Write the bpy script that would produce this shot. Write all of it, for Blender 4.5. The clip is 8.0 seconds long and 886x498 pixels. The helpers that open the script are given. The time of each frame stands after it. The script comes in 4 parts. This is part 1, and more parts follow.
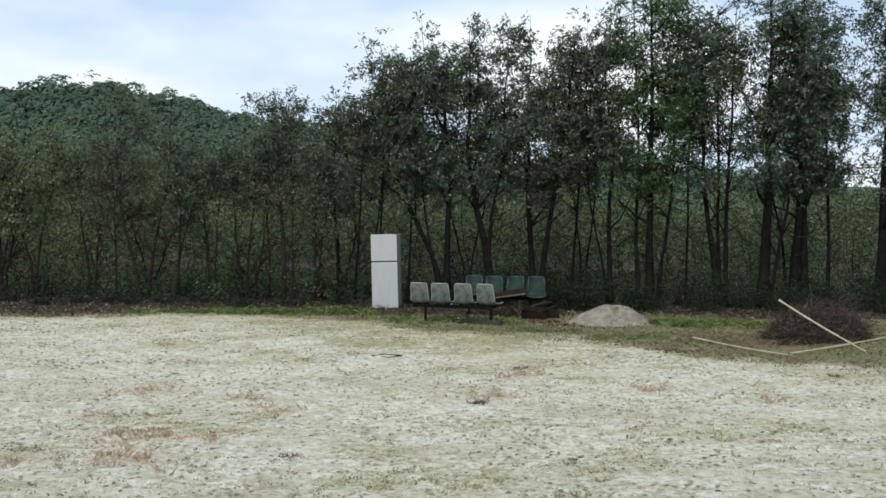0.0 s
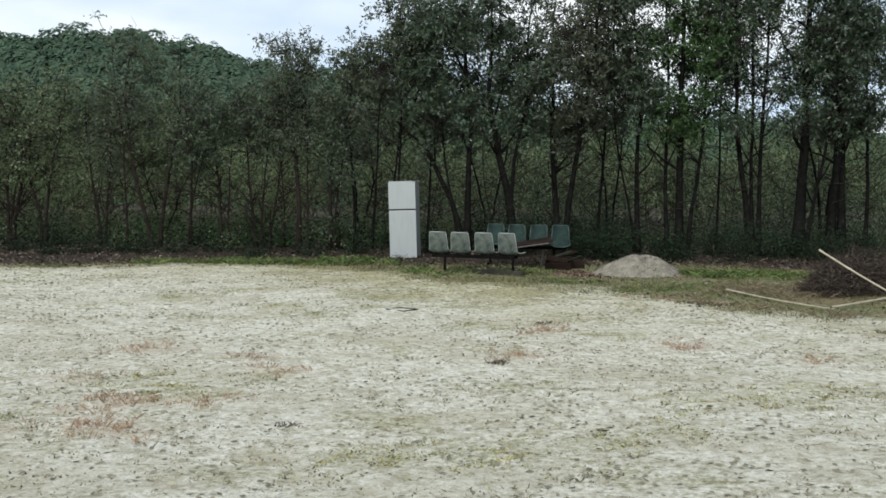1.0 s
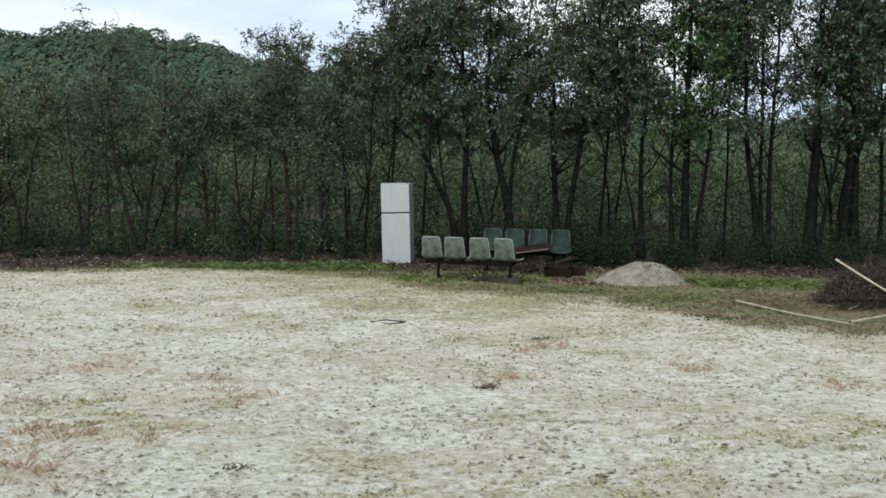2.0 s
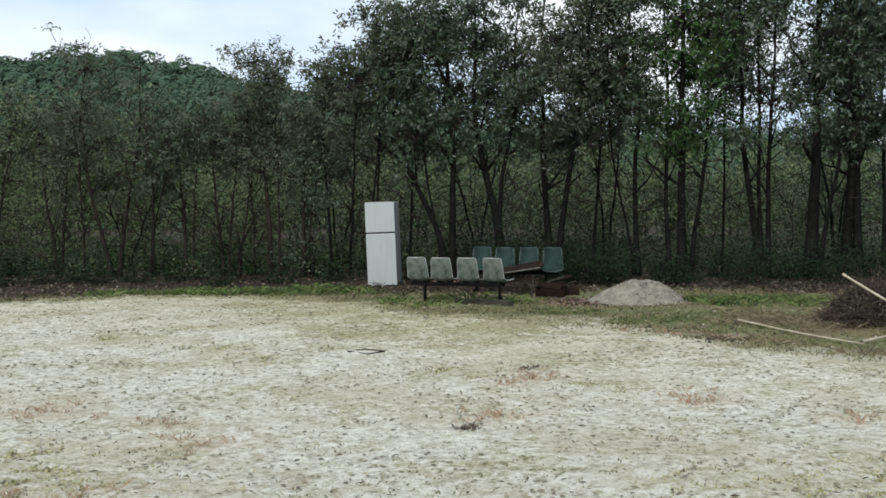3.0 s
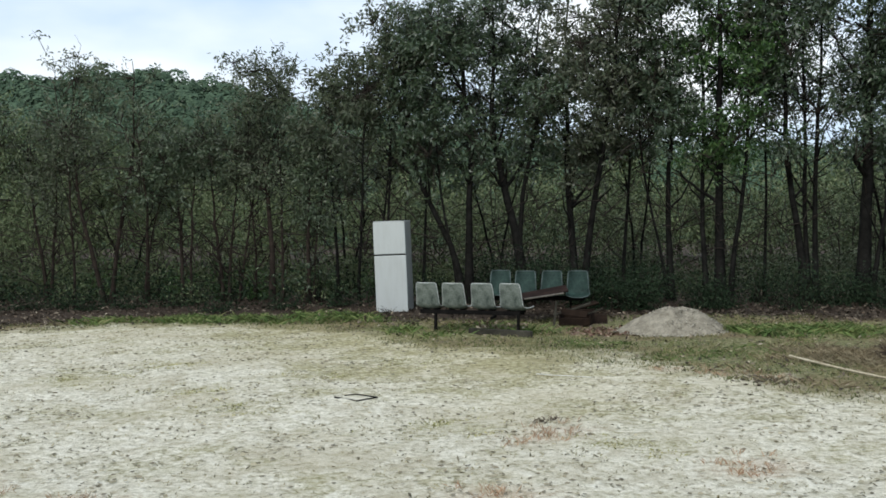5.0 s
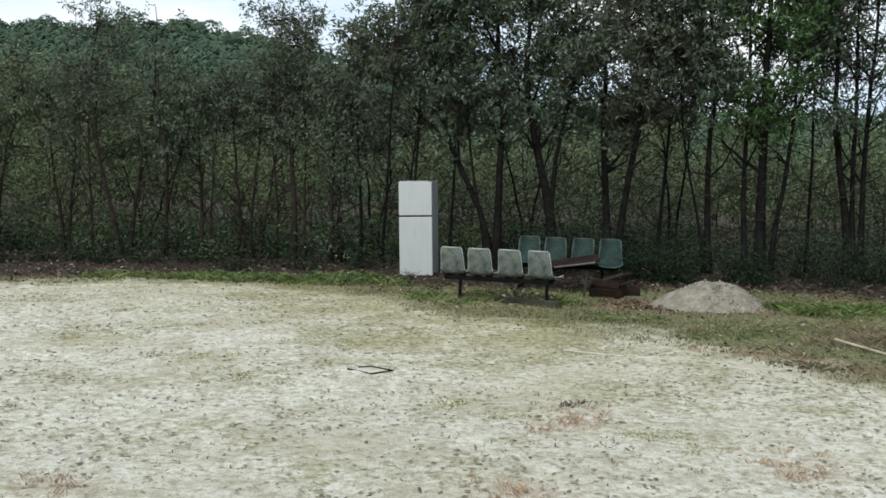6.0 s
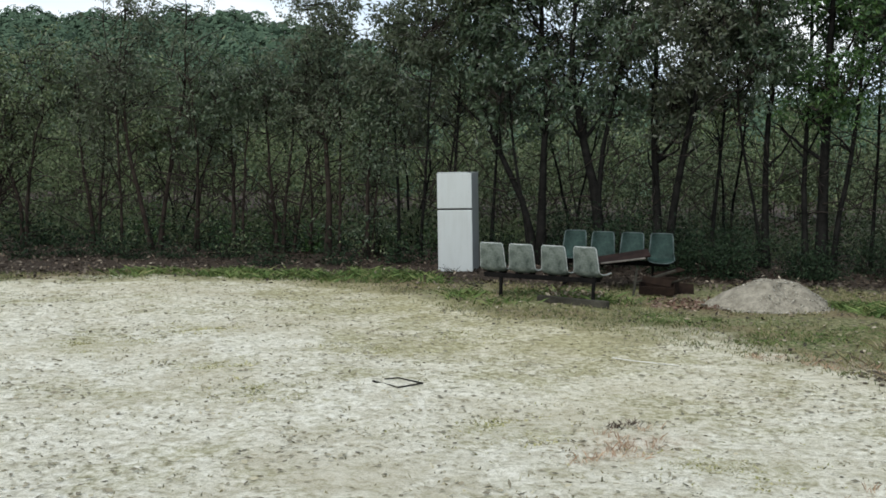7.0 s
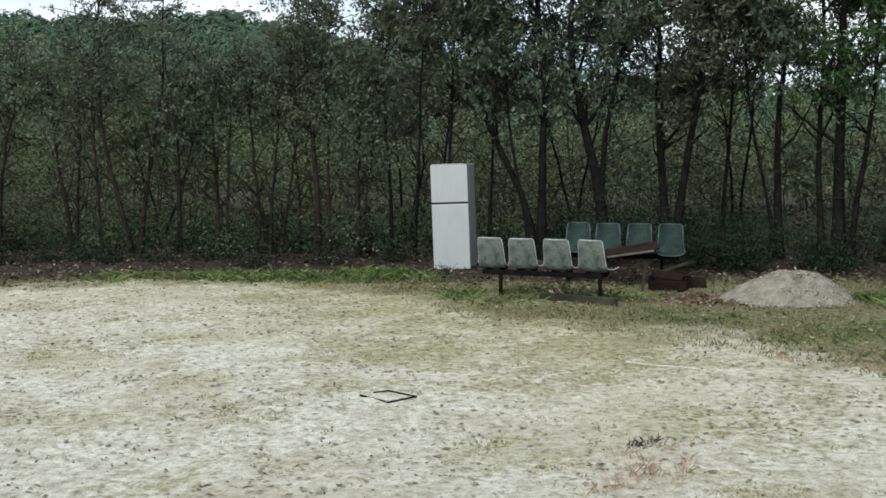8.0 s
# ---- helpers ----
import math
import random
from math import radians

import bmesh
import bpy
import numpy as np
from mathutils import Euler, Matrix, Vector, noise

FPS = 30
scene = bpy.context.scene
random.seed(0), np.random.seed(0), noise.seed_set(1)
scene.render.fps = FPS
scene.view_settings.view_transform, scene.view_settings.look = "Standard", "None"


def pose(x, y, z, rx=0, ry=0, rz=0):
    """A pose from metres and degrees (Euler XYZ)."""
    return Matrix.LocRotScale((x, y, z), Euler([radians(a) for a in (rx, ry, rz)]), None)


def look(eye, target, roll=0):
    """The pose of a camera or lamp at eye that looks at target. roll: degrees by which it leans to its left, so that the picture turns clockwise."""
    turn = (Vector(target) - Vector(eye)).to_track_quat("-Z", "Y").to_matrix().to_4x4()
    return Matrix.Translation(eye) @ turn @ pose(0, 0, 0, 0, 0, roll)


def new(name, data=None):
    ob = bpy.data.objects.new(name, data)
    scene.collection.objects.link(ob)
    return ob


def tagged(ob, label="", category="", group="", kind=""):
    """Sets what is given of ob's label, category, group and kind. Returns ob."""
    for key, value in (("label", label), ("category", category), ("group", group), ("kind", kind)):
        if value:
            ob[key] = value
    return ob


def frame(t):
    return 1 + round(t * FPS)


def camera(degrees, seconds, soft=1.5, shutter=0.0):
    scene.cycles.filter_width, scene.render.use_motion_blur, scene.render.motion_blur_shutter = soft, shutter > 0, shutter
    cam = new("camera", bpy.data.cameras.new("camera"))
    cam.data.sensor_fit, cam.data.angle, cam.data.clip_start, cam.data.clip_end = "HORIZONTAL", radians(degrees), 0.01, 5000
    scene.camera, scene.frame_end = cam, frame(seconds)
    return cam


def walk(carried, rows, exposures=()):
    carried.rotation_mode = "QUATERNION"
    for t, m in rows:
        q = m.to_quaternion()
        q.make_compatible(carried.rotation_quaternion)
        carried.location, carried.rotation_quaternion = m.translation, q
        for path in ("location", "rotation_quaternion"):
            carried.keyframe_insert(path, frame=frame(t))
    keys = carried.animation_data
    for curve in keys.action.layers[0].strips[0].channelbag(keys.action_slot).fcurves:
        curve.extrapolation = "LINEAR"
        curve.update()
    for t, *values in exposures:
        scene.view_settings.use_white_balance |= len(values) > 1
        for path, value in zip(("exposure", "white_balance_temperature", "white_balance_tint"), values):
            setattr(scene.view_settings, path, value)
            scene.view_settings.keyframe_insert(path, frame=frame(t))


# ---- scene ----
cam = camera(45.0, 8.0, soft=1.65)
PATH = [
    (0, (-0.042, 0.072, 1.712), (-0.071, 2.072, 1.685), 0.5),
    (0.5, (0.024, 0.599, 1.698), (-0.003, 2.599, 1.659), -1.1),
    (1, (0.011, 0.981, 1.685), (-0.061, 2.976, 1.561), 0.4),
    (1.2, (-0.004, 1.238, 1.718), (-0.07, 3.234, 1.608), -0.1),
    (2.5, (0.231, 2.389, 1.713), (0.149, 4.384, 1.584), 1.1),
    (3, (0.283, 2.87, 1.731), (0.212, 4.866, 1.64), -0.4),
    (3.5, (0.42, 3.313, 1.768), (0.358, 5.311, 1.695), -0.5),
    (4, (0.445, 3.76, 1.72), (0.374, 5.755, 1.606), 1.2),
    (4.5, (0.47, 4.203, 1.738), (0.396, 6.199, 1.653), -0.7),
    (5, (0.492, 4.627, 1.764), (0.365, 6.622, 1.705), -0.6),
    (5.2, (0.463, 4.774, 1.753), (0.321, 6.767, 1.665), 1.4),
    (6.3, (0.52, 5.636, 1.797), (0.301, 7.619, 1.659), 0.3),
    (6.5, (0.553, 5.83, 1.798), (0.302, 7.809, 1.655), -0.3),
    (7, (0.503, 6.306, 1.819), (0.235, 8.281, 1.663), 0.9),
    (7.5, (0.46, 6.726, 1.761), (0.191, 8.703, 1.615), 0.2),
    (8, (0.409, 7.281, 1.738), (0.145, 9.256, 1.576), -0.3),
]
walk(cam, [(t, look(eye, goal, roll)) for t, eye, goal, roll in PATH], exposures=[(0.0, 0.26), (4.5, 0.34), (8.0, 0.40)])

# ---- world, sun, exposure ----
SUN_ELEVATION, SUN_ROTATION = radians(45), radians(200)
world = bpy.data.worlds.new("overcast_sky")
scene.world = world
world.use_nodes = True
wn = world.node_tree.nodes
wl = world.node_tree.links
wn.clear()
sky = wn.new("ShaderNodeTexSky")
sky.sky_type, sky.sun_disc = "NISHITA", False
sky.sun_elevation, sky.sun_rotation = SUN_ELEVATION, SUN_ROTATION
wcoord = wn.new("ShaderNodeTexCoord")
wmap = wn.new("ShaderNodeMapping")
wmap.inputs["Scale"].default_value = (1.0, 1.0, 2.6)
wmap.inputs["Location"].default_value = (0.35, 0.0, 0.2)
cloud = wn.new("ShaderNodeTexNoise")
cloud.inputs["Scale"].default_value = 3.2
cloud.inputs["Detail"].default_value = 5.0
cloud.inputs["Roughness"].default_value = 0.45
ramp = wn.new("ShaderNodeValToRGB")
ramp.color_ramp.elements[0].position, ramp.color_ramp.elements[0].color = 0.40, (0.52, 0.66, 0.84, 1)
ramp.color_ramp.elements[1].position, ramp.color_ramp.elements[1].color = 0.64, (0.96, 1.0, 1.02, 1)
half = wn.new("ShaderNodeVectorMath")
half.operation = "SCALE"
half.inputs["Scale"].default_value = 0.10
mixed = wn.new("ShaderNodeMix")
mixed.data_type = "RGBA"
mixed.inputs["Factor"].default_value = 0.88
back = wn.new("ShaderNodeBackground")
back.inputs["Strength"].default_value = 1.0
wout = wn.new("ShaderNodeOutputWorld")
wl.new(wcoord.outputs["Generated"], wmap.inputs["Vector"])
wl.new(wmap.outputs["Vector"], cloud.inputs["Vector"])
wl.new(cloud.outputs["Fac"], ramp.inputs["Fac"])
wl.new(sky.outputs["Color"], half.inputs[0])
wl.new(half.outputs["Vector"], mixed.inputs["A"])
wl.new(ramp.outputs["Color"], mixed.inputs["B"])
wl.new(mixed.outputs["Result"], back.inputs["Color"])
wl.new(back.outputs["Background"], wout.inputs["Surface"])

sun_data = bpy.data.lights.new("sun", "SUN")
sun_data.energy, sun_data.angle, sun_data.color = 1.5, radians(40), (1.0, 0.97, 0.92)
sun = new("sun", sun_data)
sun.matrix_world = look((-9, -6, 26), (0, 18, 0))


# ---- materials ----
def material(name, rough=0.7, metal=0.0, spec=0.5):
    m = bpy.data.materials.new(name)
    m.use_nodes = True
    p = m.node_tree.nodes["Principled BSDF"]
    p.inputs["Roughness"].default_value = rough
    p.inputs["Metallic"].default_value = metal
    p.inputs["Specular IOR Level"].default_value = spec
    return m, m.node_tree.nodes, m.node_tree.links, p


def noise_node(n, l, scale, detail=4.0, rough=0.55, where="Object", squash=None):
    c = n.new("ShaderNodeTexCoord")
    t = n.new("ShaderNodeTexNoise")
    t.inputs["Scale"].default_value = scale
    t.inputs["Detail"].default_value = detail
    t.inputs["Roughness"].default_value = rough
    if squash:
        k = n.new("ShaderNodeMapping")
        k.inputs["Scale"].default_value = squash
        l.new(c.outputs[where], k.inputs["Vector"])
        l.new(k.outputs["Vector"], t.inputs["Vector"])
    else:
        l.new(c.outputs[where], t.inputs["Vector"])
    return t.outputs["Fac"]


def ramp_node(n, l, fac, stops):
    r = n.new("ShaderNodeValToRGB")
    e = r.color_ramp.elements
    while len(e) < len(stops):
        e.new(0.5)
    for k, (pos, col) in zip(e, stops):
        k.position, k.color = pos, (*col, 1)
    l.new(fac, r.inputs["Fac"])
    return r.outputs["Color"]


def mix_node(n, l, fac, a, b, blend="MIX"):
    m = n.new("ShaderNodeMix")
    m.data_type, m.blend_type = "RGBA", blend
    for key, v in (("Factor", fac), ("A", a), ("B", b)):
        if isinstance(v, (int, float)):
            m.inputs[key].default_value = v
        elif isinstance(v, tuple):
            m.inputs[key].default_value = (*v, 1)
        else:
            l.new(v, m.inputs[key])
    return m.outputs["Result"]


def math_node(n, l, op, a, b=0.0):
    m = n.new("ShaderNodeMath")
    m.operation, m.use_clamp = op, False
    for i, v in enumerate((a, b)):
        if isinstance(v, (int, float)):
            m.inputs[i].default_value = v
        else:
            l.new(v, m.inputs[i])
    return m.outputs[0]


def bump_node(n, l, p, height, strength, distance):
    b = n.new("ShaderNodeBump")
    b.inputs["Strength"].default_value = strength
    b.inputs["Distance"].default_value = distance
    l.new(height, b.inputs["Height"])
    l.new(b.outputs["Normal"], p.inputs["Normal"])


def worn(name, base, dark, scale=6.0, fine=60.0, rough=0.7, metal=0.0, bump=0.004, low=0.35, high=0.65, spec=0.15):
    """A surface with broad stains and fine grain."""
    m, n, l, p = material(name, rough, metal, spec)
    a = noise_node(n, l, scale, 6.0, 0.6)
    b = noise_node(n, l, fine, 3.0, 0.6)
    c = ramp_node(n, l, a, [(low, dark), (high, base)])
    g = ramp_node(n, l, b, [(0.3, (0.72, 0.72, 0.72)), (0.7, (1.08, 1.08, 1.08))])
    l.new(mix_node(n, l, 1.0, c, g, "MULTIPLY"), p.inputs["Base Color"])
    bump_node(n, l, p, b, 0.6, bump)
    return m


def leafy(name, colours, rough=0.42, spec=0.32, thin=0.0):
    """Leaves whose tone varies from leaf to leaf; thin ones let some light through."""
    m, n, l, p = material(name, rough, 0.0, spec)
    g = n.new("ShaderNodeNewGeometry")
    k = len(colours) - 1
    c = ramp_node(n, l, g.outputs["Random Per Island"], [(i / k, v) for i, v in enumerate(colours)])
    big = noise_node(n, l, 1.3, 2.0)
    shade = ramp_node(n, l, big, [(0.3, (0.7, 0.72, 0.7)), (0.7, (1.15, 1.12, 1.05))])
    tone = mix_node(n, l, 1.0, c, shade, "MULTIPLY")
    l.new(tone, p.inputs["Base Color"])
    if thin:
        glow = n.new("ShaderNodeBsdfTranslucent")
        l.new(mix_node(n, l, 1.0, tone, (1.5, 1.7, 1.1), "MULTIPLY"), glow.inputs["Color"])
        both = n.new("ShaderNodeMixShader")
        both.inputs["Fac"].default_value = thin
        l.new(p.outputs["BSDF"], both.inputs[1])
        l.new(glow.outputs["BSDF"], both.inputs[2])
        l.new(both.outputs["Shader"], n["Material Output"].inputs["Surface"])
    return m


def ground_material():
    m, n, l, p = material("sandy_ground", 0.95, 0.0, 0.15)
    at = n.new("ShaderNodeAttribute")
    at.attribute_name = "verge"
    verge = at.outputs["Fac"]
    fine = noise_node(n, l, 48.0, 5.0, 0.75)
    grain = noise_node(n, l, 13.0, 7.0, 0.78)
    clod = noise_node(n, l, 4.2, 6.0, 0.7)
    patch = noise_node(n, l, 0.55, 6.0, 0.65)
    moss = noise_node(n, l, 0.8, 8.0, 0.72)
    sand = ramp_node(n, l, grain, [(0.34, (0.25, 0.23, 0.17)), (0.43, (0.555, 0.525, 0.415)), (0.53, (0.77, 0.742, 0.625)), (0.68, (0.87, 0.845, 0.74))])
    sand = mix_node(n, l, 1.0, sand, ramp_node(n, l, fine, [(0.34, (0.66, 0.65, 0.60)), (0.50, (1.0, 1.0, 1.0))]), "MULTIPLY")
    sand = mix_node(n, l, 1.0, sand, ramp_node(n, l, clod, [(0.34, (0.74, 0.73, 0.66)), (0.52, (1.0, 1.0, 1.0))]), "MULTIPLY")
    sand = mix_node(n, l, ramp_node(n, l, patch, [(0.46, (0, 0, 0)), (0.66, (0.5, 0.5, 0.5))]), sand, (0.42, 0.37, 0.24))
    blot = noise_node(n, l, 2.6, 7.0, 0.75)
    sand = mix_node(n, l, ramp_node(n, l, blot, [(0.50, (0, 0, 0)), (0.64, (0.6, 0.6, 0.6))]), sand, ramp_node(n, l, fine, [(0.35, (0.26, 0.225, 0.14)), (0.62, (0.50, 0.455, 0.33))]))
    mossy = ramp_node(n, l, grain, [(0.36, (0.17, 0.16, 0.075)), (0.5, (0.36, 0.335, 0.19)), (0.62, (0.58, 0.55, 0.40))])
    ta = n.new("ShaderNodeAttribute")
    ta.attribute_name = "tan"
    moss_near = math_node(n, l, "ADD", moss, math_node(n, l, "MULTIPLY", ta.outputs["Fac"], 0.165))
    spread = math_node(n, l, "ADD", moss_near, math_node(n, l, "MULTIPLY", math_node(n, l, "SUBTRACT", grain, 0.5), -0.35))
    sand = mix_node(n, l, ramp_node(n, l, spread, [(0.53, (0, 0, 0)), (0.67, (0.85, 0.85, 0.85))]), sand, mossy)
    sand = mix_node(n, l, math_node(n, l, "MULTIPLY", ta.outputs["Fac"], 0.65), sand, mix_node(n, l, 1.0, sand, (0.88, 0.84, 0.69), "MULTIPLY"))
    for attribute, tint_dark, tint_light in (("moss", (0.22, 0.20, 0.10), (0.48, 0.45, 0.29)), ("rust", (0.33, 0.22, 0.14), (0.62, 0.50, 0.38))):
        spot = n.new("ShaderNodeAttribute")
        spot.attribute_name = attribute
        edge_of = math_node(n, l, "ADD", spot.outputs["Fac"], math_node(n, l, "MULTIPLY", math_node(n, l, "SUBTRACT", grain, 0.5), -1.6))
        sand = mix_node(n, l, ramp_node(n, l, edge_of, [(0.25, (0, 0, 0)), (0.8, (0.5, 0.5, 0.5))]), sand, ramp_node(n, l, fine, [(0.36, tint_dark), (0.62, tint_light)]))
    turf = ramp_node(n, l, grain, [(0.36, (0.05, 0.06, 0.026)), (0.47, (0.13, 0.145, 0.06)), (0.56, (0.25, 0.24, 0.125)), (0.68, (0.44, 0.41, 0.28))])
    turf = mix_node(n, l, ramp_node(n, l, patch, [(0.42, (0, 0, 0)), (0.60, (0.6, 0.6, 0.6))]), turf, ramp_node(n, l, fine, [(0.35, (0.10, 0.065, 0.04)), (0.65, (0.30, 0.21, 0.13))]))
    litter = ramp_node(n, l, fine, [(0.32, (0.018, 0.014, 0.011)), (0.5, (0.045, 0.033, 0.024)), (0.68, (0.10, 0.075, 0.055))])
    # 0: sand, 1: turf at the edge, 2: leaf litter, its brown darkened for tree shade
    ragged = math_node(n, l, "ADD", math_node(n, l, "MULTIPLY", math_node(n, l, "SUBTRACT", moss, 0.5), 1.6), math_node(n, l, "MULTIPLY", math_node(n, l, "SUBTRACT", grain, 0.5), 1.5))
    wob = math_node(n, l, "ADD", verge, ragged)
    one = n.new("ShaderNodeMapRange")
    one.inputs["From Min"].default_value, one.inputs["From Max"].default_value = 0.35, 0.75
    l.new(wob, one.inputs["Value"])
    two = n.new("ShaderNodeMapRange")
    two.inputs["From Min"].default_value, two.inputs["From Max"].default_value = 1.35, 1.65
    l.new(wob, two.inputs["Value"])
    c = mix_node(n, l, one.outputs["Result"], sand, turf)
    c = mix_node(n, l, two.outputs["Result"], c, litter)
    l.new(c, p.inputs["Base Color"])
    bump_node(n, l, p, math_node(n, l, "ADD", clod, grain), 0.9, 0.04)
    return m


GROUND = ground_material()
BARK_BROWN = worn("brown_bark", (0.046, 0.036, 0.029), (0.018, 0.014, 0.012), 7.0, 40.0, 0.95, 0, 0.01, spec=0.04)
BARK = worn("dark_bark", (0.021, 0.020, 0.018), (0.008, 0.008, 0.007), 7.0, 40.0, 0.95, 0, 0.01, spec=0.04)
TWIG = worn("dry_twig", (0.060, 0.050, 0.042), (0.024, 0.020, 0.017), 5.0, 40.0, 0.95, 0, 0.004, spec=0.05)
LEAF_DARK = leafy("dark_green_leaves", [(0.026, 0.046, 0.026), (0.042, 0.070, 0.038), (0.062, 0.094, 0.054), (0.11, 0.140, 0.098)], 0.32, 0.55, 0.16)
LEAF_OLIVE = leafy("olive_leaves", [(0.046, 0.072, 0.033), (0.080, 0.115, 0.051), (0.115, 0.150, 0.070), (0.16, 0.185, 0.11)], 0.4)
LEAF_BROWN = leafy("withered_leaves", [(0.048, 0.062, 0.038), (0.074, 0.082, 0.056), (0.064, 0.088, 0.050), (0.15, 0.152, 0.120)], 0.42, 0.4, 0.16)
LEAF_WITHERED = leafy("dull_withering_leaves", [(0.054, 0.070, 0.046), (0.076, 0.088, 0.061), (0.074, 0.102, 0.062), (0.148, 0.156, 0.124)], 0.6, 0.2, 0.16)
LEAF_SILVER = leafy("dull_green_leaves", [(0.038, 0.062, 0.036), (0.056, 0.084, 0.048), (0.080, 0.110, 0.066), (0.16, 0.185, 0.14)], 0.45, 0.35, 0.16)
LEAF_FRESH = leafy("fresh_green_leaves", [(0.018, 0.046, 0.015), (0.032, 0.076, 0.022), (0.056, 0.115, 0.034), (0.10, 0.165, 0.06)], 0.36, 0.4, 0.16)
LEAF_GREY = leafy("grey_green_leaves", [(0.045, 0.066, 0.035), (0.072, 0.100, 0.052), (0.105, 0.134, 0.074), (0.15, 0.17, 0.105)], 0.7, 0.15)
LEAF_THICK = leafy("thicket_leaves", [(0.062, 0.092, 0.043), (0.097, 0.132, 0.062), (0.132, 0.168, 0.084), (0.18, 0.20, 0.118)], 0.7, 0.15)
# Near-black green: the canopy's shade is put into the leaf colour.
LEAF_SHADED = leafy("shaded_green_leaves", [(0.008, 0.017, 0.009), (0.013, 0.026, 0.013), (0.021, 0.038, 0.019), (0.036, 0.054, 0.030)], 0.7, 0.1)
WEED = leafy("weed_leaves", [(0.050, 0.095, 0.026), (0.085, 0.140, 0.040), (0.14, 0.19, 0.065), (0.20, 0.20, 0.09)], 0.7, 0.15)
CRUMB = leafy("dry_moss_crumbs", [(0.10, 0.095, 0.065), (0.22, 0.20, 0.125), (0.34, 0.32, 0.22), (0.50, 0.475, 0.37)], 0.95, 0.05)
# Narrow, lightened, slightly bluish greens: distance haze mixed into the leaf colour.
LEAF_HILL = leafy("hazy_hillside_leaves", [(0.062, 0.100, 0.070), (0.069, 0.109, 0.074), (0.076, 0.118, 0.079), (0.086, 0.129, 0.085)], 0.9, 0.03)
GRASS = leafy("short_grass", [(0.055, 0.080, 0.028), (0.10, 0.125, 0.045), (0.19, 0.185, 0.085), (0.32, 0.285, 0.17)], 0.8, 0.1)
STRAW = leafy("rusty_dry_grass", [(0.32, 0.20, 0.13), (0.43, 0.29, 0.20), (0.52, 0.41, 0.30)], 0.9, 0.1)
MOSS = leafy("olive_moss", [(0.21, 0.21, 0.085), (0.31, 0.31, 0.145), (0.41, 0.39, 0.21), (0.50, 0.47, 0.30)], 0.95, 0.05)
DRY_STALK = leafy("dry_stalks", [(0.10, 0.08, 0.05), (0.18, 0.145, 0.095), (0.26, 0.22, 0.145), (0.38, 0.33, 0.235)], 0.9, 0.1)
LITTER = leafy("dead_leaf_litter", [(0.030, 0.024, 0.018), (0.055, 0.042, 0.030), (0.105, 0.08, 0.06), (0.22, 0.185, 0.145)], 0.85)
FLECK = leafy("dark_debris", [(0.14, 0.128, 0.098), (0.22, 0.20, 0.15), (0.31, 0.285, 0.21), (0.41, 0.38, 0.285)], 0.95, 0.05)


# ---- mesh helpers ----
def mesh_of(name, verts, faces, mat):
    """A mesh from arrays; faces all have the same number of corners."""
    me = bpy.data.meshes.new(name)
    v = np.asarray(verts, dtype=np.float32).reshape(-1, 3)
    f = np.asarray(faces, dtype=np.int32)
    k = f.shape[1]
    me.vertices.add(len(v))
    me.vertices.foreach_set("co", v.ravel())
    me.loops.add(f.size)
    me.loops.foreach_set("vertex_index", f.ravel())
    me.polygons.add(len(f))
    me.polygons.foreach_set("loop_start", np.arange(0, f.size, k, dtype=np.int32))
    me.update(calc_edges=True)
    me.validate()
    me.materials.append(mat)
    return me


def put(name, me, parent=None, label="", smooth=False):
    ob = new(name, me)
    if parent:
        ob.parent = parent
    if label:
        tagged(ob, label)
    if smooth:
        me.polygons.foreach_set("use_smooth", [True] * len(me.polygons))
    return ob


def part(name, bm, mat, parent=None, label="", smooth=False):
    me = bpy.data.meshes.new(name)
    bmesh.ops.recalc_face_normals(bm, faces=bm.faces)
    bm.to_mesh(me)
    bm.free()
    me.materials.append(mat)
    return put(name, me, parent, label, smooth)


def thing(name, m, label, category, group=""):
    ob = new(name)
    ob.matrix_basis = m
    return tagged(ob, label, category, group)


class Tubes:
    """Collects tapered tubes into one mesh of quads."""

    def __init__(self, sides=6):
        self.v, self.f, self.n, self.sides = [], [], 0, sides

    def add(self, pts, radii):
        pts = np.asarray(pts, float)
        s = self.sides
        d = np.gradient(pts, axis=0)
        d /= np.linalg.norm(d, axis=1, keepdims=True) + 1e-9
        ref = np.array((0.31, 0.95, 0.0)) if abs(d[0][2]) > 0.7 else np.array((0.0, 0.0, 1.0))
        a = np.cross(d, ref)
        a /= np.linalg.norm(a, axis=1, keepdims=True) + 1e-9
        b = np.cross(d, a)
        ang = np.arange(s) * 2 * np.pi / s
        r = np.asarray(radii, float)[:, None, None]
        ring = pts[:, None, :] + r * (np.cos(ang)[None, :, None] * a[:, None, :] + np.sin(ang)[None, :, None] * b[:, None, :])
        self.v.append(ring.reshape(-1, 3))
        i = np.arange(len(pts) - 1)[:, None] * s
        j = np.arange(s)[None, :]
        j2 = (j + 1) % s
        q = np.stack([i + j, i + j2, i + s + j2, i + s + j], axis=-1).reshape(-1, 4) + self.n
        self.f.append(q)
        self.n += len(pts) * s

    def mesh(self, name, mat):
        return mesh_of(name, np.concatenate(self.v), np.concatenate(self.f), mat)


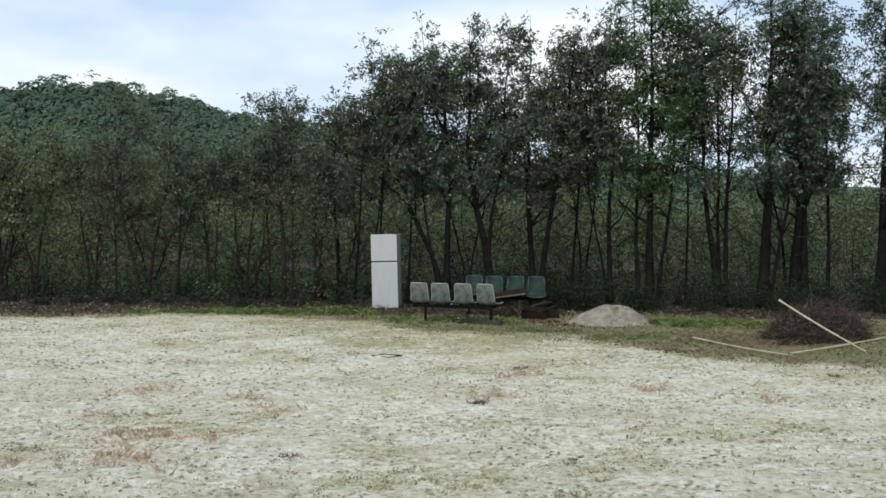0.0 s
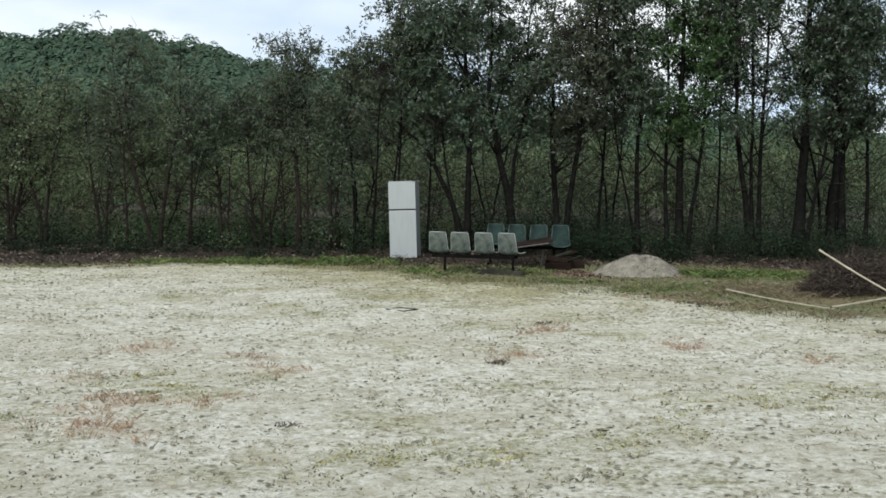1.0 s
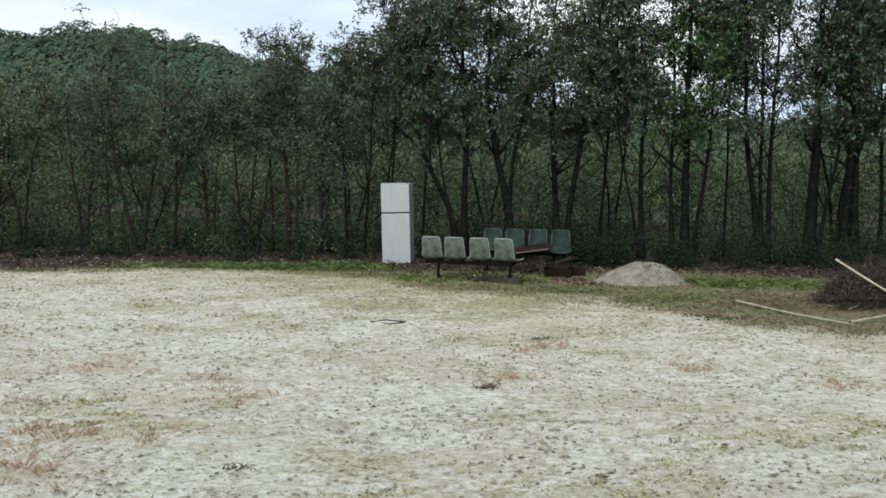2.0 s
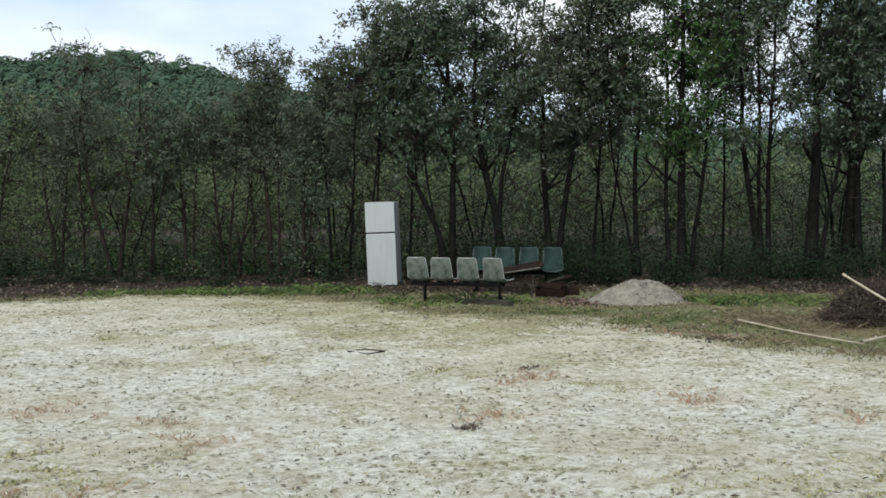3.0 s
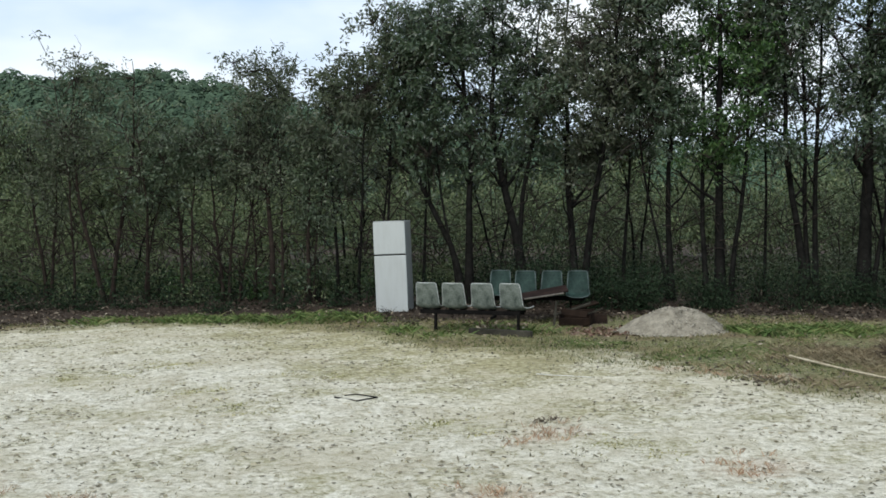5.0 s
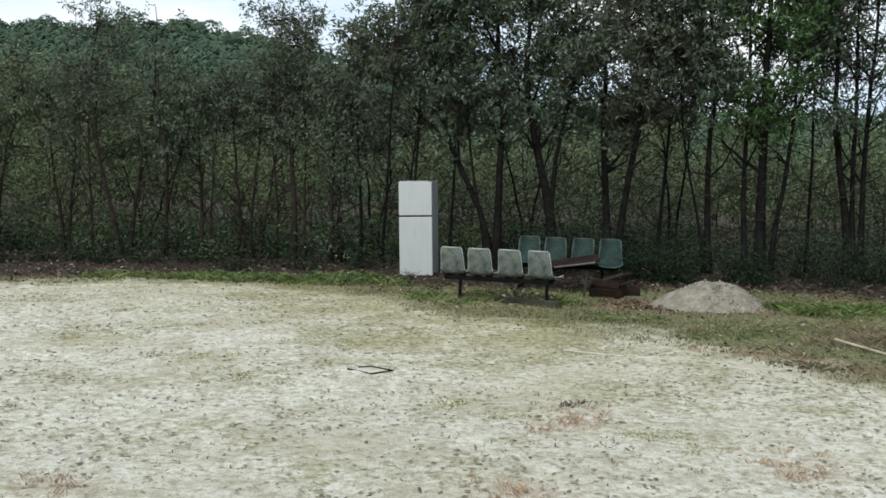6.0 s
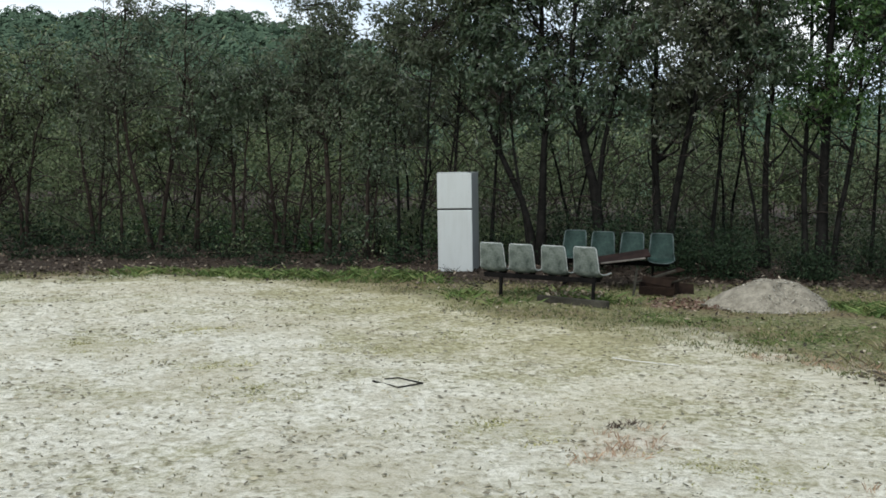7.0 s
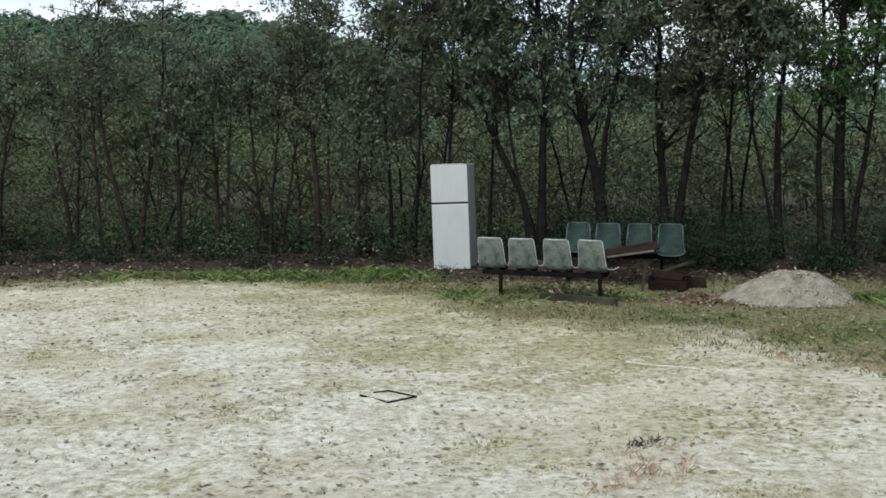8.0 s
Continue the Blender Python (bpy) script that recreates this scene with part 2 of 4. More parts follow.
def leaf_quads(rng, pos, length, width, droop=0.4, flat=0.0, away=None):
    """Pointed four-cornered leaves at the given places, hanging by droop."""
    k = len(pos)
    d = rng.normal(size=(k, 3))
    if away is not None:
        d = d * 0.45 + away
    d[:, 2] = d[:, 2] * (1 - flat) - droop
    d /= np.linalg.norm(d, axis=1, keepdims=True)
    s = np.cross(d, rng.normal(size=(k, 3)) * np.array((1, 1, 1 - flat)) + np.array((0, 0, flat * 3)))
    s /= np.linalg.norm(s, axis=1, keepdims=True) + 1e-9
    ln = (length * rng.uniform(0.65, 1.3, k))[:, None]
    w = (width * rng.uniform(0.7, 1.25, k))[:, None] * 0.5
    v = np.stack([pos, pos + d * ln * 0.45 + s * w, pos + d * ln, pos + d * ln * 0.5 - s * w], axis=1)
    f = np.arange(4 * k).reshape(k, 4)
    return v.reshape(-1, 3), f


def wander(rng, a, b, steps, amount):
    t = np.linspace(0, 1, steps)[:, None]
    p = a + (b - a) * t
    j = np.cumsum(rng.normal(size=(steps, 3)), axis=0) * amount
    j -= j[0]
    return p + j * (t * 1.0)


# ---- ground ----
EDGE_X = (-30, -12, -9, -7.6, -6.1, -4.4, -2.5, -1.2, 0.0, 1.75, 2.5, 3.2, 4.4, 5.5, 8.0, 30)
EDGE_Y = (18, 20.5, 21.1, 21.6, 22.4, 22.6, 21.9, 20.0, 18.9, 17.8, 16.9, 15.8, 14.5, 13.9, 13.2, 12)
MOSS_SPOTS = ((-0.6, 7.5), (-0.2, 7.6), (0.3, 7.7), (0.76, 7.9), (1.2, 8.3), (1.87, 9.3), (2.5, 9.4), (2.9, 9.9), (-2.6, 9.6), (-2.3, 9.3), (-3.0, 9.9), (-3.5, 8.2), (-2.8, 15.5), (-2.1, 14.4), (-3.7, 17.4), (0.0, 13.6), (1.4, 13.0), (-1.6, 16.6), (-4.2, 16.2), (-0.9, 17.6))
RUST_SPOTS = ((-2.76, 9.1), (-2.03, 9.2), (-2.5, 8.95), (-2.85, 8.6), (-2.5, 8.04), (-2.35, 7.9), (-2.65, 8.15), (-3.35, 11.43), (-3.2, 11.5), (-2.2, 11.12), (-1.72, 10.5), (-3.28, 7.89), (2.15, 12.1), (2.3, 12.3), (0.45, 11.4), (0.35, 11.3), (3.26, 11.32), (-3.4, 11.82), (-3.46, 9.83), (0.73, 13.2), (0.89, 13.5), (2.4, 16.9), (2.7, 16.8), (3.0, 16.5), (3.25, 16.2))
LIT_X = (-30, -9, -6, -2, 0, 3, 6, 30)
LIT_Y = (20, 22.0, 23.2, 22.9, 22.6, 23.4, 23.0, 21)


def ground_height(x, y):
    x, y = np.asarray(x, float), np.asarray(y, float)
    rise = np.clip((y - 22.5) / 3.5, 0, 1)
    rise = rise * rise * (3 - 2 * rise) * 0.16
    wave = 0.012 * np.sin(x * 1.3 + 0.7 * y) + 0.010 * np.sin(2.1 * y - 0.9 * x + 1.0)
    return rise + wave * np.clip((y - 1) / 8, 0, 1)


def build_ground():
    far = np.array([60, 90, 140, 220, 400, 800, 1600])
    gx = np.concatenate([-far[::-1] - 0.0, np.arange(-45, -14, 1.5), np.arange(-14, 14.01, 0.14), np.arange(15.5, 46, 1.5), far])
    gy = np.concatenate([-far[::-1], np.arange(-30, 2, 2.0), np.arange(2, 30.01, 0.14), np.arange(31, 56, 2.0), far + 0.5])
    xx, yy = np.meshgrid(gx, gy)
    rng = np.random.default_rng(5)
    near = (np.abs(xx) < 14.1) & (yy > 2) & (yy < 30.1)
    zz = ground_height(xx, yy) + np.where(near, rng.normal(size=xx.shape) * 0.007, 0)
    v = np.stack([xx, yy, zz], axis=-1).reshape(-1, 3)
    w, h = len(gx), len(gy)
    i = (np.arange(h - 1)[:, None] * w + np.arange(w - 1)[None, :]).ravel()
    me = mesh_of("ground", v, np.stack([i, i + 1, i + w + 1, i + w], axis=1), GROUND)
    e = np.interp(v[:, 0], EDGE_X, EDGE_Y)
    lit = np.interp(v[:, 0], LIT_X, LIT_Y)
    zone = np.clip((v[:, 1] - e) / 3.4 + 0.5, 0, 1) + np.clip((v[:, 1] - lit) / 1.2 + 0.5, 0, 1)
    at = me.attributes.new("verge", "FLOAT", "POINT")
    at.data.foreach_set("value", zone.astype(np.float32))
    tan = np.clip((v[:, 1] - e + 5.5) / 5.0, 0, 1) * np.interp(v[:, 0], (-9, -5, -3, 0.5, 2.2, 3), (0.35, 0.5, 1, 1, 0.35, 0.25))
    me.attributes.new("tan", "FLOAT", "POINT").data.foreach_set("value", tan.astype(np.float32))
    for attribute, spots, reach in (("moss", MOSS_SPOTS, 0.42), ("rust", RUST_SPOTS, 0.28)):
        value = np.zeros(len(v))
        for sx, sy in spots:
            value = np.maximum(value, np.exp(-(((v[:, 0] - sx) / (reach * 1.5)) ** 2 + ((v[:, 1] - sy) / reach) ** 2)))
        me.attributes.new(attribute, "FLOAT", "POINT").data.foreach_set("value", (0.7 * value).astype(np.float32))
    ob = put("ground", me, smooth=True)
    tagged(ob, "pale sandy ground with moss patches and shade-darkened leaf litter by the trees", "ground", kind="structure")


build_ground()


# ---- trees ----
def make_tree(seed, x, y, height, base, radius, stems, lean, leaf, boughs, label, thick=0.07, per=17, size=0.105, spread=0.6, fork=0.17, clumps=12, branchy=0.72, bark=None):
    """Stems that fork near the foot and part into limbs and twigs; leaves sit in clusters, clusters in boughs with gaps between them."""
    rng = np.random.default_rng(seed)
    z0 = float(ground_height(x, y)) - 0.08
    tree = thing("tree", pose(x, y, z0), label, "tree", "belt of trees")
    wood = Tubes(6)
    thin = Tubes(3)
    limbs = []
    given = stems if isinstance(stems, tuple) else ()
    stems = len(given) or stems
    for s in range(stems):
        side = (s - (stems - 1) / 2) / max(1, stems - 1) if stems > 1 else 0.0
        out = np.array((side * 2 * spread * radius + lean * height + rng.normal() * 0.08, rng.normal() * 0.3, height * rng.uniform(0.84, 0.98)))
        low = np.array((side * 0.10, rng.normal() * 0.05, 0.0))
        knee = np.array((side * 0.16 + lean * 0.3, rng.normal() * 0.05, fork * height * rng.uniform(0.7, 1.2)))
        k = np.linspace(0, 1, 15)
        bend = k ** 0.8
        pts = low + (knee - low) * np.clip(k / 0.12, 0, 1)[:, None]
        pts = pts + (out - knee) * np.clip((k - 0.12) / 0.88, 0, 1)[:, None]
        r0 = thick * rng.uniform(0.7, 1.1) / (stems ** 0.25)
        if given:
            x0, x1, x2, x3, r0 = given[s]
            end_x = x3 + (x3 - x2) * 0.7 + rng.normal() * 0.15
            course = np.interp(np.linspace(-0.4, height + 0.4, 81), (0, 1.05, 2.15, 3.2, height), (x0, x1, x2, x3, end_x))
            course = np.convolve(np.pad(course, 4, mode="edge"), np.full(9, 1 / 9), mode="valid")
            pts[:, 0] = np.interp(pts[:, 2], np.linspace(-0.4, height + 0.4, 81), course)
            pts += np.cumsum(rng.normal(size=(15, 3)) * np.array((0.022, 0.045, 0)), axis=0) * bend[:, None]
        else:
            pts += np.cumsum(rng.normal(size=(15, 3)) * np.array((0.055, 0.055, 0)), axis=0) * bend[:, None]
        rad = r0 * (1 - 0.86 * k)
        rad[0] *= 1.5
        rad[1] *= 1.12
        wood.add(pts, rad)
        for b in range(int(10 + 4 * rng.random())):
            q = rng.uniform(min(0.5, branchy * base / height), 0.97)
            p = pts[int(q * 14)]
            a2 = rng.uniform(0, 2 * np.pi)
            reach = radius * rng.uniform(0.4, 1.0) * (1.1 - 0.45 * q)
            end = p + np.array((np.cos(a2) * reach, np.sin(a2) * reach, reach * rng.uniform(0.5, 1.5)))
            end[2] = min(end[2], height)
            lp = wander(rng, p, end, 7, 0.06)
            wood.add(lp, r0 * np.linspace(0.42, 0.08, 7) * (1.2 - 0.7 * q))
            limbs.append(lp)
        limbs.append(pts[7:])
    for b in range(stems * 13):
        lp = limbs[rng.integers(len(limbs))]
        p = lp[0] * np.array((1, 1, rng.uniform(0.3, 1.0)))
        end = p + np.append(rng.normal(size=2) * 0.5, rng.uniform(-0.1, 0.9))
        thin.add(wander(rng, p, end, 6, 0.07), (0.014, 0.012, 0.010, 0.008, 0.005, 0.003))
    mid = np.array((lean * height * 0.75, 0, (base + height) / 2))
    half_h = (height - base) / 2
    cs, tries, made = [], 0, 0
    while made < boughs and tries < boughs * 14:
        tries += 1
        lp = limbs[rng.integers(len(limbs))]
        p = lp[min(len(lp) - 1, int(len(lp) * rng.uniform(0.4, 1.2)))]
        c = p + rng.normal(size=3) * 0.22 * radius
        u = (c - mid) / np.array((radius * 1.08, radius * 1.08, half_h))
        if np.dot(u, u) > 1.0 + 0.2 * rng.random():
            continue
        made += 1
        reach = rng.uniform(0.16, 0.34)
        for _ in range(int(clumps * rng.uniform(0.5, 1.4))):
            e = c + rng.normal(size=3) * np.array((reach, reach, reach * 0.75))
            cs.append(e)
            if rng.random() < 0.45:
                thin.add(wander(rng, p, e + np.array((0, 0, 0.08)), 4, 0.025), (0.010, 0.008, 0.006, 0.003))
    # wispy shoots above the crown
    for _ in range(11):
        lp = limbs[rng.integers(len(limbs))]
        p = lp[-1]
        if p[2] > height * 0.72:
            e = p + np.array((rng.normal() * 0.22, rng.normal() * 0.2, rng.uniform(0.15, 0.5)))
            thin.add(wander(rng, p, e, 5, 0.03), (0.009, 0.007, 0.006, 0.004, 0.002))
            cs.extend((p + e) / 2 + rng.normal(size=(2, 3)) * 0.07)
    cs = np.array(cs)
    out = rng.normal(size=(len(cs) * per, 3))
    out /= np.linalg.norm(out, axis=1, keepdims=True)
    shoot = np.repeat(rng.normal(size=(len(cs), 3)) * np.array((1, 1, 0.5)) * 0.11, per, axis=0) * rng.uniform(-1, 1, (len(out), 1))
    pos = np.repeat(cs, per, axis=0) + shoot + out * rng.uniform(0.01, 0.07, (len(out), 1))
    v, f = leaf_quads(rng, pos, size, size * 0.36, 0.45, 0.0, out)
    trunk = put("trunk", wood.mesh("trunk", bark or BARK), tree, smooth=True)
    tagged(put("twig_growth", thin.mesh("twig_growth", TWIG), trunk), kind="stuff")
    put("crown", mesh_of("crown", v, f, leaf), tree)
    return tree


DARK_TREE = "slender evergreen tree with dark glossy leaves and bare lower trunk"
OLIVE_TREE = "bushy evergreen tree with olive leaves and several thin stems"
BROWN_TREE = "half-withered tree with brownish hanging leaves and thin stems"
FRESH_TREE = "evergreen tree with brighter green leaves and a bare dark trunk"
# x, y, height, foot of the crown, radius, stems (a number, or of each: place at the foot, at 1, 2 and 3 m, and thickness), lean
FAR_LEFT_TREES = (
    (-12.6, 26.0, 4.2, 1.6, 1.3, 3, 0.0), (-11.0, 25.6, 3.9, 1.7, 1.1, 3, 0.03), (-10.1, 25.4, 4.3, 1.7, 1.0, 2, 0.0),
    (-8.9, 25.7, 3.7, 1.7, 0.8, ((0.0, -0.1, -0.25, -0.3, 0.045), (0.1, 0.2, 0.3, 0.4, 0.035)), -0.02),
)
LEFT_TREES = (
    (-7.49, 25.2, 5.05, 2.1, 0.95, ((0.0, -0.23, -0.51, -0.62, 0.050), (0.08, 0.23, 0.42, 0.63, 0.050), (-0.62, -0.65, -0.72, -0.8, 0.027)), -0.03),
    (-6.7, 25.3, 3.85, 1.9, 0.62, ((0.0, 0.06, 0.14, -0.03, 0.043), (-0.03, 0.05, 0.31, 0.48, 0.027)), 0.02),
    (-5.94, 25.3, 4.0, 2.2, 0.65, ((0.0, -0.03, -0.17, -0.28, 0.043), (0.15, 0.15, 0.23, 0.29, 0.032)), 0.0),
    (-5.2, 25.5, 4.2, 2.2, 0.7, ((0.0, -0.06, -0.11, -0.17, 0.043), (0.11, 0.15, 0.22, 0.28, 0.038), (0.28, 0.42, 0.57, 0.62, 0.032), (0.62, 0.68, 0.62, 0.57, 0.027)), 0.03),
    (-4.5, 25.1, 5.3, 2.1, 0.72, ((0.35, 0.39, 0.25, 0.1, 0.065), (0.58, 0.58, 0.55, 0.4, 0.032)), 0.0),
    (-3.41, 25.0, 4.1, 0.5, 0.48, ((0.0, 0.03, 0.06, 0.06, 0.054), (0.1, 0.12, 0.2, 0.25, 0.03)), 0.0),
)
MID_TREES = (
    (-2.89, 25.3, 5.1, 2.2, 0.85, ((0.0, 0.01, -0.05, -0.13, 0.038), (0.39, 0.46, 0.51, 0.57, 0.038)), 0.03),
    (-1.94, 25.6, 6.4, 2.7, 0.75, ((0.0, 0.0, 0.03, 0.05, 0.035), (-0.15, -0.13, -0.04, 0.05, 0.030)), 0.01),
    (-0.31, 25.0, 6.4, 2.3, 1.15, ((0.0, 0.0, 0.03, 0.09, 0.084), (-0.08, -0.26, -0.84, -1.21, 0.068), (-0.16, -0.32, -0.54, -0.62, 0.032)), -0.03),
    (0.71, 25.0, 6.95, 2.4, 1.05, ((0.0, -0.03, -0.29, -0.48, 0.094), (-0.04, -0.05, -0.03, 0.22, 0.056)), -0.01),
    (1.71, 25.1, 6.9, 2.4, 1.12, ((0.0, -0.03, -0.09, -0.14, 0.084), (0.13, 0.23, 0.34, 0.47, 0.075)), 0.0),
    (2.64, 25.6, 6.9, 2.6, 0.9, ((0.0, 0.06, 0.13, 0.19, 0.036),), 0.01),
    (-1.25, 25.7, 5.8, 2.6, 0.6, ((0.0, 0.03, 0.05, 0.0, 0.035),), 0.0),
)
RIGHT_TREES = (
    (3.55, 25.2, 7.5, 2.7, 1.0, ((0.0, -0.04, -0.07, -0.02, 0.062), (-0.05, -0.21, -0.48, -0.64, 0.030)), 0.0),
    (4.41, 25.0, 8.0, 2.5, 1.15, ((0.0, 0.0, 0.0, -0.02, 0.095), (-0.24, -0.3, -0.31, -0.24, 0.050), (0.16, 0.24, 0.43, 0.45, 0.050)), 0.0),
    (5.41, 25.8, 7.0, 2.8, 0.9, ((0.0, 0.0, 0.01, -0.03, 0.032),), 0.0),
    (6.03, 25.1, 7.5, 2.5, 1.1, ((0.0, -0.1, -0.27, -0.41, 0.070), (0.05, 0.0, -0.03, -0.08, 0.050), (0.16, 0.17, 0.19, 0.23, 0.058)), 0.0),
    (7.04, 25.0, 8.3, 2.4, 1.2, ((0.0, 0.04, 0.1, 0.12, 0.129), (0.12, 0.29, 0.48, 0.63, 0.046)), 0.0),
)
FAR_RIGHT_TREES = (
    (7.95, 25.4, 7.6, 2.5, 1.15, ((-0.08, -0.05, 0.0, 0.0, 0.10), (0.15, 0.17, 0.2, 0.25, 0.09)), 0.01),
    (8.8, 25.8, 7.6, 2.6, 1.25, ((0.0, 0.02, 0.05, 0.05, 0.05),), 0.0), (9.75, 25.2, 8.2, 2.4, 1.3, ((0.0, 0.05, 0.1, 0.12, 0.115), (0.1, 0.2, 0.4, 0.55, 0.06)), 0.0), (11.0, 25.6, 8.2, 2.2, 1.4, 3, 0.0),
)
KINDS = {"withered": (LEAF_WITHERED, BROWN_TREE), "silver": (LEAF_SILVER, DARK_TREE), "olive": (LEAF_OLIVE, OLIVE_TREE), "dark": (LEAF_DARK, DARK_TREE), "brown": (LEAF_BROWN, BROWN_TREE), "fresh": (LEAF_FRESH, FRESH_TREE)}


def plant(seed, rows, kinds, boughs, **more):
    for i, (row, kind, count) in enumerate(zip(rows, kinds.split(), boughs)):
        leaf, label = KINDS[kind]
        make_tree(seed + i, *row, leaf, count, label, thick=0.065, **more)


plant(90, FAR_LEFT_TREES, "olive olive olive withered", (46, 42, 44, 36), size=0.085, per=15, clumps=9, branchy=0.4, bark=BARK_BROWN)
plant(100, LEFT_TREES, "withered silver silver withered withered silver", (50, 38, 36, 36, 60, 40), size=0.085, per=15, clumps=9, branchy=0.35, bark=BARK_BROWN)
plant(150, MID_TREES, "withered withered dark dark brown brown brown", (42, 34, 84, 70, 70, 50, 24))
plant(200, RIGHT_TREES, "dark fresh brown dark dark", (58, 92, 32, 62, 64))
plant(230, FAR_RIGHT_TREES, "dark dark dark dark", (62, 78, 74, 66))
# a few looser trees behind
for i, (x, y, tall, foot) in enumerate(((-12.4, 27.6, 3.3, 1.7), (-8.2, 28.2, 3.2, 1.7), (-3.0, 27.8, 3.6, 2.2), (0.2, 27.4, 5.6, 2.8), (3.2, 27.8, 5.6, 2.8), (8.4, 27.6, 5.6, 2.8))):
    make_tree(300 + i, x, y, tall, foot, 1.1, 2, 0.0, (LEAF_OLIVE, LEAF_THICK, LEAF_BROWN)[i % 3], 24, (OLIVE_TREE, OLIVE_TREE, BROWN_TREE)[i % 3], thick=0.045)


def make_shrub(seed, x, y, height, radius, leaf, label, count=900, size=0.09):
    rng = np.random.default_rng(seed)
    shrub = thing("shrub", pose(x, y, float(ground_height(x, y)) - 0.03), label, "shrub", "undergrowth")
    t = Tubes(3)
    pos = []
    for _ in range(16):
        a = rng.uniform(0, 2 * np.pi)
        r = radius * math.sqrt(rng.random())
        e = np.array((np.cos(a) * r, np.sin(a) * r, height * rng.uniform(0.45, 1.0) * (1 - 0.4 * r / radius)))
        p = wander(rng, np.array((e[0] * 0.2, e[1] * 0.2, 0)), e, 6, 0.04)
        t.add(p, np.linspace(0.012, 0.003, 6))
        k = count // 16
        pos.append(p[rng.integers(2, 6, k)] + rng.normal(size=(k, 3)) * np.array((0.16, 0.16, 0.12)) * min(1.0, radius * 2.5))
    pos = np.concatenate(pos)
    pos[:, 2] = np.maximum(pos[:, 2], min(0.08, height * 0.4))
    v, f = leaf_quads(rng, pos, size, size * 0.45, 0.15)
    tagged(put("stem_growth", t.mesh("stem_growth", TWIG), shrub), kind="stuff")
    put("foliage", mesh_of("foliage", v, f, leaf), shrub)


# All but the olive shrubs carry the canopy shade in their leaf colour.
LOW = "low evergreen shrub at the foot of the trees"
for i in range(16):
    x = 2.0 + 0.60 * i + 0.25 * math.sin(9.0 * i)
    make_shrub(400 + i, x, 24.45 + 0.5 * math.sin(4.0 * i), 0.40 + 0.55 * abs(math.sin(2.3 * i)), 0.42 + 0.2 * abs(math.sin(5.1 * i)), LEAF_SHADED, LOW, 1300, 0.06)
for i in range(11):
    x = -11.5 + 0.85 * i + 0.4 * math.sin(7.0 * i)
    make_shrub(510 + i, x, 24.35 + 0.3 * math.sin(2.1 * i), 0.28 + 0.18 * abs(math.sin(3.1 * i)), 0.36, LEAF_SHADED, LOW, 380, 0.06)
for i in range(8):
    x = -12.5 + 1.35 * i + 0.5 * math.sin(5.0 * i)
    make_shrub(440 + i, x, 25.6 + 0.4 * math.sin(3.3 * i), 0.55 + 0.3 * math.sin(2.0 * i), 0.40, (LEAF_SHADED, LEAF_OLIVE)[i % 2], LOW, 420, 0.07)
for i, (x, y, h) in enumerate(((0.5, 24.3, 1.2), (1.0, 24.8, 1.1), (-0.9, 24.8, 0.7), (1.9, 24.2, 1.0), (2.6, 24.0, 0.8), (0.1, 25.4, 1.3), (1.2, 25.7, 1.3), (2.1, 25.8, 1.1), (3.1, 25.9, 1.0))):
    make_shrub(470 + i, x, y, h, 0.5, LEAF_SHADED, LOW, 1300, 0.065)


# ---- thicket behind, and the hill ----
def thicket(name, seed, x0, x1, y0, y1, tall, stems, leaves, leaf, label, size=0.12):
    rng = np.random.default_rng(seed)
    t = Tubes(4)
    pos = []
    for _ in range(stems):
        x, y = rng.uniform(x0, x1), rng.uniform(y0, y1)
        z = float(ground_height(x, y)) - 0.05
        h = tall(x) * rng.uniform(0.55, 1.05)
        top = np.array((x + rng.normal() * 0.5, y + rng.normal() * 0.4, z + h))
        pts = wander(rng, np.array((x, y, z)), top, 7, 0.08)
        t.add(pts, np.linspace(rng.uniform(0.012, 0.028), 0.005, 7))
        for _ in range(5):
            p = pts[rng.integers(1, 6)]
            e = p + np.append(rng.normal(size=2) * 0.6, rng.uniform(0.1, 0.9))
            t.add(wander(rng, p, e, 4, 0.05), (0.014, 0.011, 0.008, 0.004))
            pos.append(np.repeat(e[None], leaves // 6, axis=0) + rng.normal(size=(leaves // 6, 3)) * 0.26)
        pos.append(pts[rng.integers(2, 7, leaves // 6)] + rng.normal(size=(leaves // 6, 3)) * 0.35)
    pos = np.concatenate(pos)
    pos = pos[pos[:, 2] > 0.15]
    v, f = leaf_quads(rng, pos, size, size * 0.45, 0.3)
    holder = thing(name, pose(0, 0, 0), label, "thicket")
    holder["kind"] = "stuff"
    put("stems", t.mesh("stems", TWIG), holder)
    put("foliage", mesh_of("foliage", v, f, leaf), holder)


thicket("thicket", 11, -22, -1, 29.0, 35, lambda x: 3.0, 100, 600, LEAF_THICK, "dense green thicket of thin stems behind the trees", 0.088)
thicket("thicket", 12, -2, 24, 29.0, 36, lambda x: 2.6, 100, 540, LEAF_GREY, "open grey-green thicket of thin stems behind the trees", 0.088)
thicket("thicket", 13, -34, 34, 37, 48, lambda x: 4.6 if x < -2 else 3.6, 300, 600, LEAF_THICK, "pale green bushes further back", 0.16)


